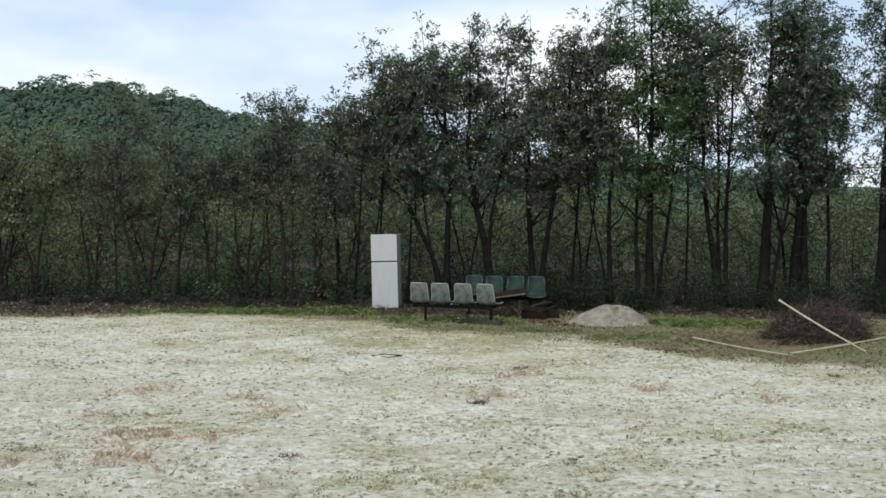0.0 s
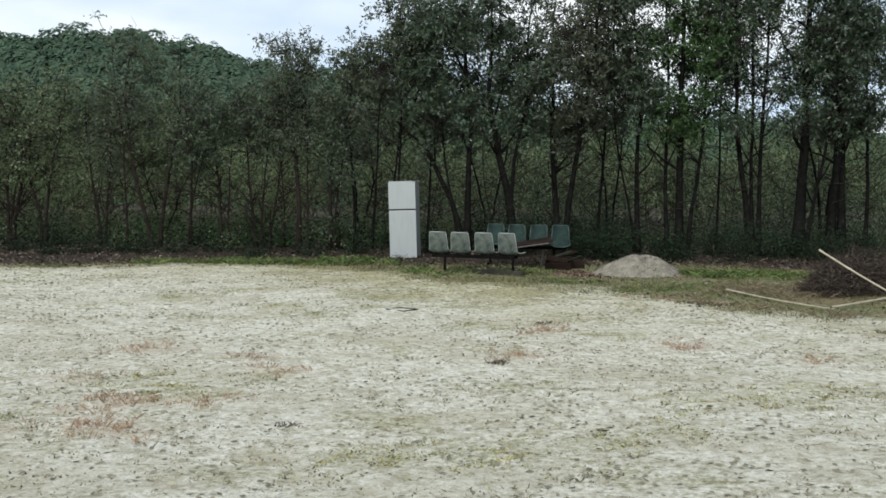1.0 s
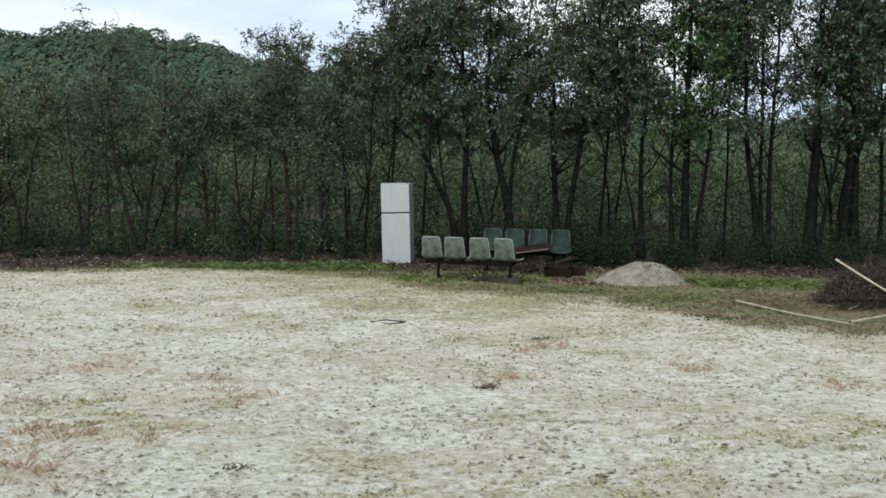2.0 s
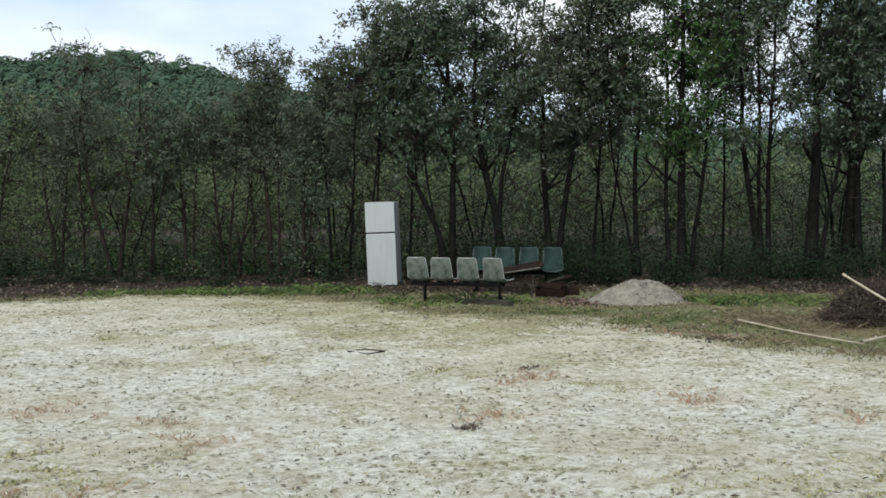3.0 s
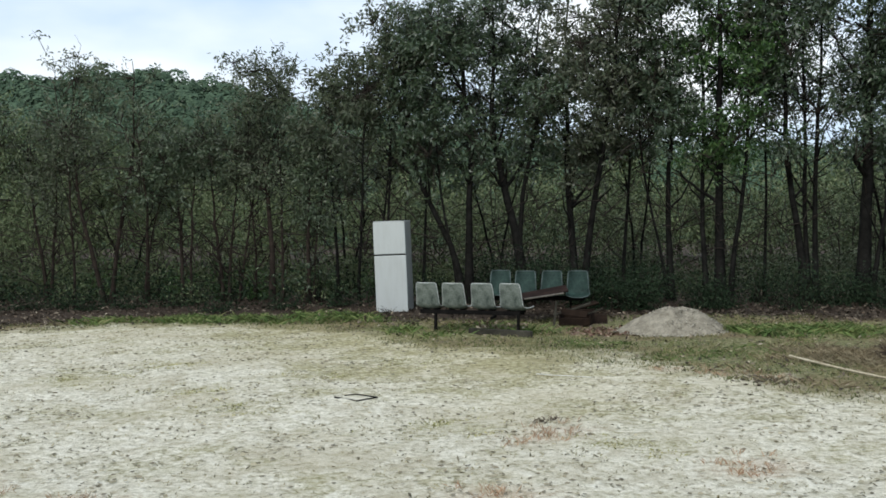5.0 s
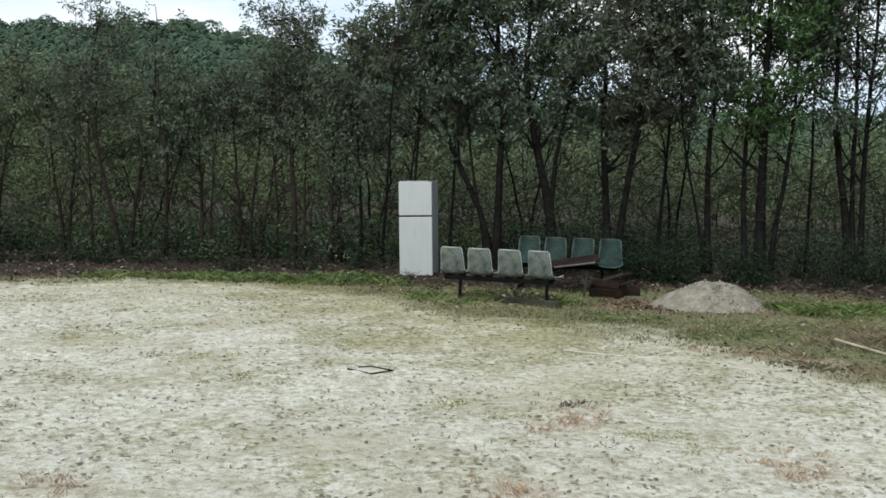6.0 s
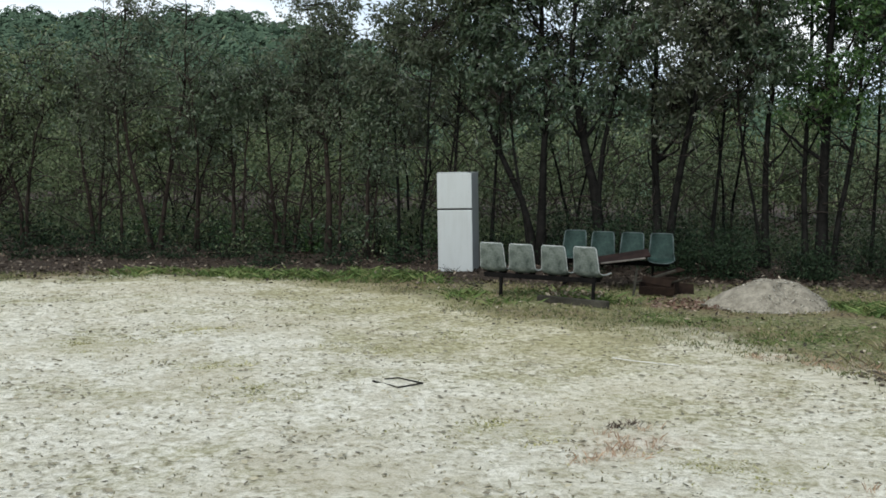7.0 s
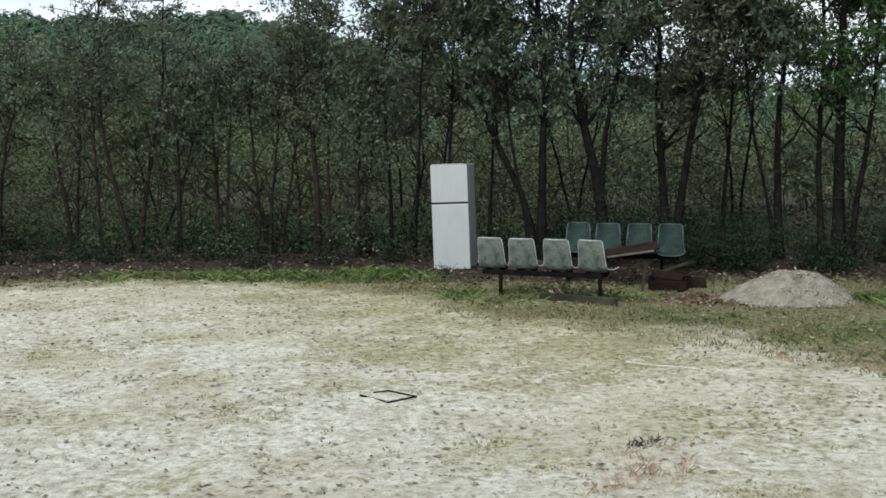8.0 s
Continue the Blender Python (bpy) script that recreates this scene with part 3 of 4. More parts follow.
def fern_layer(name, seed, x0, x1, y0, y1, count, leaf, label):
    rng = np.random.default_rng(seed)
    x, y = rng.uniform(x0, x1, count), rng.uniform(y0, y1, count)
    tall = 0.25 + 0.55 * np.abs(np.sin(x * 1.1 + 2 * np.sin(y)))
    pos = np.stack([x, y, ground_height(x, y) + tall * rng.random(count)], axis=1)
    v, f = leaf_quads(rng, pos, 0.10, 0.036, -0.25)
    tagged(put(name, mesh_of(name, v, f, leaf)), label, "undergrowth", kind="stuff")


fern_layer("undergrowth", 81, -18, -0.5, 26.2, 31, 30000, LEAF_THICK, "low green undergrowth behind the trunks")
fern_layer("undergrowth", 82, -0.5, 16, 26.2, 31, 24000, LEAF_GREY, "low grey-green undergrowth behind the trunks")

for i, (x, y, h) in enumerate(((-6.15, 25.6, 1.0), (-4.55, 25.7, 0.8), (-3.25, 25.8, 0.9), (-5.4, 26.2, 1.2), (-7.9, 26.0, 0.9), (-2.2, 26.0, 0.9))):
    make_shrub(490 + i, x, y, h, 0.32, LEAF_FRESH, "small bright green bush between the thin stems", 420, 0.075)
fern_layer("undergrowth", 84, -12, -2, 24.4, 26.2, 3600, LEAF_SHADED, "low shade-darkened undergrowth at the foot of the thin stems")

PALE_REED = leafy("pale_reeds", [(0.16, 0.19, 0.13), (0.25, 0.28, 0.20), (0.34, 0.36, 0.28)], 0.8, 0.1)
fern_layer("pale_undergrowth", 83, 6.5, 16, 29, 32.5, 5000, PALE_REED, "pale grey-green reeds and grass beyond the trunks")


def hill_height(x, y):
    bearing = np.asarray(x, float) / np.maximum(y, 1.0)
    top = np.interp(bearing, (-0.7, -0.46, -0.41, -0.37, -0.325, -0.27, -0.22, -0.12, 0.0, 0.15, 0.7), (28.2, 26.9, 25.9, 27.4, 27.4, 25.2, 22.0, 18.5, 15.0, 12.5, 11))
    k = np.clip((y - 60) / 140.0, 0, 1)
    return top * (k ** 1.3)


def build_hill():
    rng = np.random.default_rng(21)
    gx, gy = np.arange(-200, 201, 5.0), np.arange(58, 260, 5.0)
    xx, yy = np.meshgrid(gx, gy)
    zz = hill_height(xx, yy) - 0.5
    v = np.stack([xx, yy, zz], axis=-1).reshape(-1, 3)
    w, h = len(gx), len(gy)
    i = (np.arange(h - 1)[:, None] * w + np.arange(w - 1)[None, :]).ravel()
    hill = put("hill", mesh_of("hill", v, np.stack([i, i + 1, i + w + 1, i + w], axis=1), LEAF_HILL))
    tagged(hill, "low hill covered by dark evergreen woods", "hill", kind="structure")
    # rounded crowns, their leaves laid like shingles over each dome
    pos, nrm = [], []
    for row in range(27):
        y0 = 66 + 5.3 * row
        for x0 in np.arange(-0.58 * y0, 0.34 * y0, 5.6):
            x, y = x0 + rng.normal() * 1.3 + 2.8 * (row % 2), y0 + rng.normal() * 1.2
            r = rng.uniform(2.3, 4.1)
            k = int(52 * r * r) if x < -0.08 * y else int(16 * r * r)
            d = rng.normal(size=(k, 3))
            d[:, 1] = -np.abs(d[:, 1]) + 0.35
            d[:, 2] = np.abs(d[:, 2]) - 0.35
            d /= np.linalg.norm(d, axis=1, keepdims=True)
            lump = 1 + 0.15 * np.sin(d[:, :1] * 6 + x) * np.cos(d[:, 2:] * 5 + y) + 0.06 * np.sin(d[:, :1] * 15 + 2 * x)
            squash = np.array((1.1, 1.1, rng.uniform(0.8, 1.2)))
            pos.append(np.array((x, y, float(hill_height(x, y)) - r * 0.1)) + d * r * lump * squash * rng.uniform(0.93, 1.02, (k, 1)))
            nrm.append(d)
    pos, nrm = np.concatenate(pos), np.concatenate(nrm)
    nrm = nrm + rng.normal(size=nrm.shape) * 0.13
    side = np.cross(nrm, rng.normal(size=nrm.shape))
    side /= np.linalg.norm(side, axis=1, keepdims=True) + 1e-9
    up = np.cross(nrm, side)
    up /= np.linalg.norm(up, axis=1, keepdims=True) + 1e-9
    size = (rng.uniform(0.20, 0.40, len(pos)) * (0.45 + 0.55 * pos[:, 1] / 200))[:, None]
    v = np.stack([pos - side * size, pos - up * size * 0.8, pos + side * size, pos + up * size], axis=1).reshape(-1, 3)
    woods = put("hill_woods", mesh_of("hill_woods", v, np.arange(len(v)).reshape(-1, 4), LEAF_HILL))
    tagged(woods, "far evergreen woods with rounded crowns on the hill", "woods", kind="stuff")


build_hill()


# ---- refrigerator ----
def enamel(name, base, grime):
    """Smooth paint with faint streaks of grime running down."""
    m, n, l, p = material(name, 0.42)
    streak = noise_node(n, l, 5.0, 6.0, 0.6, squash=(2.5, 2.5, 0.35))
    spot = noise_node(n, l, 26.0, 4.0, 0.6)
    c = ramp_node(n, l, streak, [(0.34, grime), (0.56, base)])
    g = ramp_node(n, l, spot, [(0.28, (0.86, 0.85, 0.81)), (0.36, (1.0, 1.0, 1.0))])
    l.new(mix_node(n, l, 1.0, c, g, "MULTIPLY"), p.inputs["Base Color"])
    return m


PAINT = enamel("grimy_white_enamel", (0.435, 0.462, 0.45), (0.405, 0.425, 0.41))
# Side enamel darker than the doors: the shade on that side is in the colour.
PAINT_SHADED_SIDE = enamel("shaded_side_enamel", (0.23, 0.245, 0.235), (0.17, 0.18, 0.17))
RUBBER = worn("dark_rubber", (0.05, 0.048, 0.045), (0.02, 0.02, 0.02), 8.0, 60.0, 0.8)
SEAT_PALE = worn("mouldy_pale_plastic", (0.185, 0.212, 0.188), (0.066, 0.084, 0.071), 8.0, 45.0, 0.6, 0, 0.0006, 0.36, 0.60, 0.1)
# Teal lowered well below the plastic's own tone to hold the trees' shade.
SEAT_TEAL_SHADED = worn("shaded_teal_plastic", (0.036, 0.066, 0.056), (0.014, 0.028, 0.024), 6.0, 45.0, 0.6, 0, 0.0006, 0.34, 0.64, 0.1)
# Rims paler than their shells: the highlight along the seat edge, as colour.
RIM = worn("highlight_plastic_edge", (0.56, 0.58, 0.56), (0.28, 0.30, 0.275), 9.0, 60.0, 0.6, 0, 0.0006)
RIM_TEAL = worn("highlight_teal_edge", (0.13, 0.17, 0.165), (0.05, 0.07, 0.066), 9.0, 60.0, 0.6, 0, 0.0006)
STEEL = worn("dark_rusty_steel", (0.013, 0.012, 0.011), (0.006, 0.006, 0.006), 9.0, 60.0, 0.85, 0.0, spec=0.03)
TIMBER = worn("weathered_timber", (0.070, 0.066, 0.052), (0.026, 0.025, 0.020), 4.0, 50.0, 0.95, 0, 0.004, spec=0.05)
BOARD = worn("reddish_brown_board", (0.034, 0.022, 0.019), (0.016, 0.012, 0.011), 4.0, 50.0, 0.85, 0, 0.002, spec=0.05)
CRATE = worn("rotten_brown_wood", (0.036, 0.024, 0.017), (0.012, 0.009, 0.008), 5.0, 50.0, 0.95, 0, 0.004, spec=0.04)
PALE_WOOD = worn("bare_pale_wood", (0.18, 0.165, 0.14), (0.09, 0.08, 0.066), 5.0, 50.0, 0.85, 0, 0.002)
BAMBOO = worn("dry_bamboo", (0.58, 0.52, 0.39), (0.40, 0.34, 0.23), 3.0, 40.0, 0.5, 0, 0.002)
BRUSH = leafy("dead_brush", [(0.030, 0.022, 0.019), (0.052, 0.038, 0.032), (0.085, 0.064, 0.052), (0.15, 0.12, 0.09)], 0.95)
GRAVEL = worn("grey_sand_pile", (0.36, 0.33, 0.262), (0.20, 0.18, 0.138), 9.0, 50.0, 0.95, 0, 0.03, spec=0.05)
WHITE_STICK = worn("bleached_stick", (0.72, 0.71, 0.66), (0.5, 0.48, 0.42), 9.0, 60.0, 0.8)
CLOD = leafy("dark_soil_clods", [(0.05, 0.042, 0.034), (0.08, 0.068, 0.054), (0.14, 0.12, 0.095)], 0.95, 0.05)


def box(x0, x1, y0, y1, z0, z1, bevel=0.004, segments=2):
    bm = bmesh.new()
    bmesh.ops.create_cube(bm, size=1.0)
    for v in bm.verts:
        v.co = Vector(((x0 + x1) / 2 + v.co.x * (x1 - x0), (y0 + y1) / 2 + v.co.y * (y1 - y0), (z0 + z1) / 2 + v.co.z * (z1 - z0)))
    if bevel:
        bmesh.ops.bevel(bm, geom=bm.edges[:], offset=bevel, segments=segments, affect="EDGES", profile=0.5)
    return bm


def build_fridge():
    fr = thing("refrigerator", pose(-1.655, 23.80, 0.02, 0, -1.9, -5), "old white two-door refrigerator dumped upright, slightly tilted and grimy", "refrigerator")
    w = 0.292
    part("body", box(-w + 0.004, w - 0.004, 0.055, 0.62, 0.04, 1.675, 0.012), PAINT_SHADED_SIDE, fr, "side panels in the same enamel, darkened as the shaded side")
    lower = part("door", box(-w, w, 0.0, 0.048, 0.045, 1.065, 0.012, 3), PAINT, fr)
    upper = part("freezer_door", box(-w, w, 0.0, 0.048, 1.092, 1.672, 0.012, 3), PAINT, fr)
    part("gasket", box(-w + 0.012, w - 0.012, 0.048, 0.056, 0.06, 1.06, 0.0), RUBBER, lower)
    part("gasket", box(-w + 0.012, w - 0.012, 0.048, 0.056, 1.10, 1.66, 0.0), RUBBER, upper)
    part("divider", box(-w + 0.01, w - 0.01, 0.022, 0.055, 1.066, 1.091, 0.0), RUBBER, fr, "dark gap strip between the doors")
    part("top_panel", box(-w, w, 0.05, 0.62, 1.676, 1.69, 0.004), PAINT, fr)
    part("hinge", box(w - 0.07, w - 0.01, 0.01, 0.07, 1.691, 1.703, 0.003), RUBBER, fr, "dark plastic hinge cap")
    for x in (-0.24, 0.24):
        for y in (0.09, 0.56):
            bm = bmesh.new()
            bmesh.ops.create_cone(bm, cap_ends=True, segments=10, radius1=0.022, radius2=0.018, depth=0.07, matrix=Matrix.Translation((x, y, 0.005)))
            part("foot", bm, RUBBER, fr)


build_fridge()


# ---- rows of seats ----
PROFILE = ((-0.075, 0.785), (-0.070, 0.765), (-0.052, 0.70), (-0.032, 0.62), (-0.014, 0.54), (0.002, 0.47), (0.022, 0.425), (0.06, 0.395), (0.12, 0.383), (0.22, 0.380), (0.32, 0.390), (0.38, 0.396), (0.41, 0.385))
WIDTHS = (0.285, 0.322, 0.338, 0.348, 0.358, 0.368, 0.376, 0.385, 0.395, 0.400, 0.395, 0.385, 0.36)


def seat_shell():
    """A moulded shell: back and pan in one sweep, with curled sides."""
    cols = 11
    grid = []
    for (py, pz), w in zip(PROFILE, WIDTHS):
        row = []
        for c in range(cols):
            u = c / (cols - 1) * 2 - 1
            curl = 0.035 * abs(u) ** 3
            up = pz > 0.45
            row.append((u * w / 2, py + (curl if up else 0.25 * curl), pz + (0 if up else curl)))
        grid.append(row)
    bm = bmesh.new()
    back = 0.009
    vs = [[bm.verts.new(p) for p in row] for row in grid]
    rows = len(grid)
    outer = []
    for r in range(rows):
        (y0, z0), (y1, z1) = PROFILE[max(0, r - 1)], PROFILE[min(rows - 1, r + 1)]
        d = Vector((0, y1 - y0, z1 - z0)).normalized()
        nrm = Vector((0, d.z, -d.y))
        outer.append([bm.verts.new(Vector(p) + nrm * back) for p in grid[r]])
    for r in range(rows - 1):
        for c in range(cols - 1):
            bm.faces.new((vs[r][c], vs[r][c + 1], vs[r + 1][c + 1], vs[r + 1][c]))
            bm.faces.new((outer[r][c + 1], outer[r][c], outer[r + 1][c], outer[r + 1][c + 1]))
    ring = [(r, 0) for r in range(rows)] + [(rows - 1, c) for c in range(1, cols)] + [(r, cols - 1) for r in range(rows - 2, -1, -1)] + [(0, c) for c in range(cols - 2, 0, -1)]
    for (r, c), (r2, c2) in zip(ring, ring[1:] + ring[:1]):
        bm.faces.new((vs[r][c], vs[r2][c2], outer[r2][c2], outer[r][c]))
    return bm, [grid[r][c] for r, c in ring]


def make_bench(m, pitch, shell_mat, rim_mat, label, tilts):
    bench = thing("seat_bench", m, label, "bench", "two facing rows of seats")
    n = len(tilts)
    for i, (dx, dz, rz, rx) in enumerate(tilts):
        bm, ring = seat_shell()
        seat = part("seat", bm, shell_mat, bench, smooth=True)
        seat.matrix_basis = pose((i - (n - 1) / 2) * pitch + dx, 0, dz, rx, 0, rz)
        t = Tubes(5)
        t.add(np.array(ring + ring[:1]), np.full(len(ring) + 1, 0.009))
        put("rim", t.mesh("rim", rim_mat), seat, "plastic edge coloured pale as a highlight", smooth=True)
        for x in (-0.09, 0.09):
            part("bracket", box(x - 0.018, x + 0.018, 0.08, 0.30, 0.345, 0.384, 0.0), STEEL, seat)
    half_w = n / 2 * pitch - 0.09
    # Front beam is thick and near black to stand for shade under the seats too.
    part("beam", box(-half_w, half_w, 0.03, 0.09, 0.305, 0.368, 0.004), STEEL, bench)
    part("beam", box(-half_w, half_w, 0.24, 0.28, 0.305, 0.345, 0.004), STEEL, bench)
    for x in (-half_w + 0.25, half_w - 0.03):
        leg = part("leg", box(x - 0.02, x + 0.02, 0.035, 0.085, 0.02, 0.31, 0.004), STEEL, bench)
        part("foot_bar", box(x - 0.022, x + 0.022, -0.06, 0.38, -0.02, 0.022, 0.004), STEEL, leg)


make_bench(pose(-0.165, 20.80, -0.02, 0, 0, -18), 0.448, SEAT_PALE, RIM, "row of four mouldy pale plastic bucket seats on a steel frame", ((0, 0, 0, 0), (-0.01, 0, 2, 1), (0.005, 0, -2, 0), (0.0, 0.0, -9, -1)))
make_bench(pose(0.965, 23.05, 0.04, 0, 0, 172), 0.445, SEAT_TEAL_SHADED, RIM_TEAL, "row of four faded teal plastic bucket seats, colour darkened for tree shade", ((0.0, 0, 4, -3), (0, 0, -3, 0), (0.01, 0, 2, 1), (0, 0.01, -2, 0)))


def loose(name, bm, mat, m, label, category, smooth=False):
    ob = part(name, bm, mat, smooth=smooth)
    ob.matrix_basis = m
    return tagged(ob, label, category)


loose("brown_board", box(-0.40, 0.40, -0.17, 0.17, -0.012, 0.012, 0.003), BOARD, pose(1.03, 22.60, 0.485, 13, -10, 4), "reddish-brown wooden board lying across the teal seats", "board")
loose("pale_board", box(-0.33, 0.33, -0.04, 0.04, -0.008, 0.008, 0.003), PALE_WOOD, pose(1.03, 22.37, 0.445, 4, -8, 6), "pale wooden strip lying on the teal seats", "board")
loose("timber_beam", box(-0.52, 0.52, -0.05, 0.05, -0.02, 0.095, 0.008), TIMBER, pose(0.32, 20.46, 0.0, 0, 0, -28), "weathered timber beam lying on the grass before the seats", "beam")


def build_crate():
    cr = thing("broken_crate", pose(1.50, 21.75, 0.02, 0, 0, -14), "broken brown wooden crate lying beside the seats", "crate")
    part("front_board", box(-0.26, 0.24, -0.012, 0.012, 0.0, 0.12, 0.004), CRATE, cr).matrix_basis = pose(0, 0, 0, 9, 0, 0)
    part("front_board", box(-0.25, 0.17, -0.012, 0.012, 0.12, 0.22, 0.004), CRATE, cr).matrix_basis = pose(0, 0.03, 0.02, -14, 7, 3)
    part("back_board", box(-0.26, 0.24, 0.36, 0.384, 0.0, 0.20, 0.004), CRATE, cr).matrix_basis = pose(0, 0, 0.02, 0, -4, 0)
    for x in (-0.265, 0.222):
        part("side_board", box(x, x + 0.022, 0.02, 0.36, 0.0, 0.17, 0.004), CRATE, cr)
    part("bottom_board", box(-0.24, 0.22, 0.02, 0.36, 0.004, 0.022, 0.003), CRATE, cr)
    part("batten", box(-0.30, 0.30, -0.02, 0.02, -0.015, 0.015, 0.003), TIMBER, cr, "grey loose batten").matrix_basis = pose(-0.05, 0.14, 0.25, 8, -19, 16)
    part("batten", box(-0.26, 0.26, -0.018, 0.018, -0.012, 0.012, 0.003), TIMBER, cr, "grey loose batten").matrix_basis = pose(0.26, 0.22, 0.20, 0, -16, -46)


build_crate()
loose("leaning_stake", box(-0.017, 0.017, -0.012, 0.012, -0.02, 0.42, 0.003), TIMBER, pose(1.16, 21.62, 0.0, -14, 9, 10), "grey wooden stake leaning on the broken crate", "stake")
loose("dark_board", box(-0.13, 0.13, -0.012, 0.012, 0.0, 0.17, 0.004), CRATE, pose(1.93, 22.10, 0.0, -24, 6, 18), "rotten dark board propped beside the broken crate", "board")
loose("dark_board", box(-0.24, 0.24, -0.07, 0.07, 0.0, 0.024, 0.004), CRATE, pose(1.72, 22.62, 0.26, 12, -10, 30), "rotten dark board propped under the teal seats", "board")


def stick(name, pts, radius, mat, label, category, sides=7, knots=0):
    t = Tubes(sides)
    pts = np.asarray(pts, float)
    if knots:
        a, b = pts[0], pts[-1]
        k = np.linspace(0, 1, knots * 3 + 1)
        line = a + (b - a) * k[:, None]
        line[:, 2] -= 0.02 * np.sin(k * np.pi)
        rad = np.where(np.arange(len(k)) % 3 == 0, radius * 1.22, radius) * (1.05 - 0.25 * k)
        pts, radii = line, rad
    else:
        radii = np.linspace(radius, radius * 0.7, len(pts))
    t.add(pts, radii)
    return tagged(put(name, t.mesh(name, mat), smooth=True), label, category)


stick("bamboo_pole", ((3.83, 17.70, 0.055), (4.73, 15.38, 0.03)), 0.0135, BAMBOO, "dry yellow bamboo pole lying on the grass", "pole", 8, 7)
stick("bamboo_pole", ((4.70, 15.42, 0.05), (8.6, 19.75, 0.07)), 0.0145, BAMBOO, "long dry yellow bamboo pole lying before the brush pile", "pole", 8, 14)
stick("bamboo_pole", ((5.10, 17.27, 0.71), (6.05, 16.10, 0.02)), 0.0145, BAMBOO, "dry bamboo pole leaning on the brush pile", "pole", 8, 6)
stick("bleached_stick", ((0.76, 16.52, 0.014), (0.95, 16.36, 0.022), (1.12, 16.26, 0.03), (1.36, 16.23, 0.018)), 0.007, WHITE_STICK, "thin bleached white stick lying on the sand", "stick", 6)
stick("bent_iron_rod", ((-1.24, 14.94, 0.02), (-0.99, 14.73, 0.02), (-0.82, 14.94, 0.02), (-1.06, 15.12, 0.02), (-1.16, 15.04, 0.02)), 0.008, STEEL, "thin dark iron rod bent to a frame on the sand", "rod", 6)


def build_mound():
    rng = np.random.default_rng(31)
    n, rings = 72, 30
    v = [(0, 0.02, 0.345)]
    for r in range(1, rings + 1):
        k = r / rings
        for a in range(n):
            t = a / n * 2 * math.pi
            wob = 1 + 0.06 * math.sin(2 * t + 1) + 0.05 * math.sin(5 * t)
            h = 0.37 * (1 - k ** 1.75) - 0.03 * k
            h = min(h, 0.345)
            h += rng.normal() * 0.005 + min(1.0, 2.5 * k) * (0.022 * math.sin(3 * t + 6 * k) + 0.014 * math.sin(7 * t - 9 * k)) * (1 - 0.6 * k)
            v.append((math.cos(t) * 0.86 * k * wob, math.sin(t) * 0.74 * k * wob, h))
    f = []
    for r in range(rings - 1):
        for a in range(n):
            i, j = 1 + r * n + a, 1 + r * n + (a + 1) % n
            f.append((i, j, j + n, i + n))
    bm = bmesh.new()
    vs = [bm.verts.new(p) for p in v]
    for q in f:
        bm.faces.new([vs[i] for i in q])
    for a in range(n):
        bm.faces.new((vs[0], vs[1 + a], vs[1 + (a + 1) % n]))
    loose("gravel_mound", bm, GRAVEL, pose(2.98, 21.1, 0.0, 0, 0, 10), "low heap of grey-beige sand and gravel on the grass", "heap", True)


build_mound()


# ---- brush pile ----
def build_brush():
    rng = np.random.default_rng(41)
    t = Tubes(3)
    for i in range(2600):
        a = rng.uniform(0, 2 * np.pi)
        r = math.sqrt(rng.random())
        x, y = np.cos(a) * r * 1.22, np.sin(a) * r * 0.60
        top = 0.60 * (1 - r * r) ** 0.55 * (1 + 0.14 * math.sin(3.1 * x + 1) + 0.08 * math.sin(9 * x))
        p = np.array((x, y, rng.random() ** 0.7 * top + 0.015))
        d = rng.normal(size=3) * np.array((0.9, 0.8, 0.5))
        d /= np.linalg.norm(d)
        e = p + d * rng.uniform(0.10, 0.42)
        e[2] = max(e[2], 0.015)
        t.add(wander(rng, p, e, 5, 0.03), np.array((1, 0.9, 0.7, 0.5, 0.25)) * rng.choice((0.0035, 0.005, 0.009), p=(0.55, 0.35, 0.10)))
    ob = tagged(put("brush_pile", t.mesh("brush_pile", BRUSH)), "heap of dead dark-brown brushwood and twigs", "brush pile", kind="stuff")
    ob.matrix_basis = pose(5.95, 17.95, 0.0, 0, 0, 38)
    # withered foliage caught in the heap
    n = 5200
    a, r = rng.uniform(0, 2 * np.pi, n), np.sqrt(rng.random(n))
    h = 0.56 * (1 - r * r) ** 0.55 * rng.random(n) ** 0.6 + 0.02
    v, f = leaf_quads(rng, np.stack([np.cos(a) * r * 1.2, np.sin(a) * r * 0.58, h], axis=1), 0.075, 0.022, 0.3)
    ob = tagged(put("brush_leaves", mesh_of("brush_leaves", v, f, BRUSH)), "withered brown leaves in the heap of brushwood", "brush pile", kind="stuff")
    ob.matrix_basis = pose(5.95, 17.95, 0.0, 0, 0, 38)


build_brush()


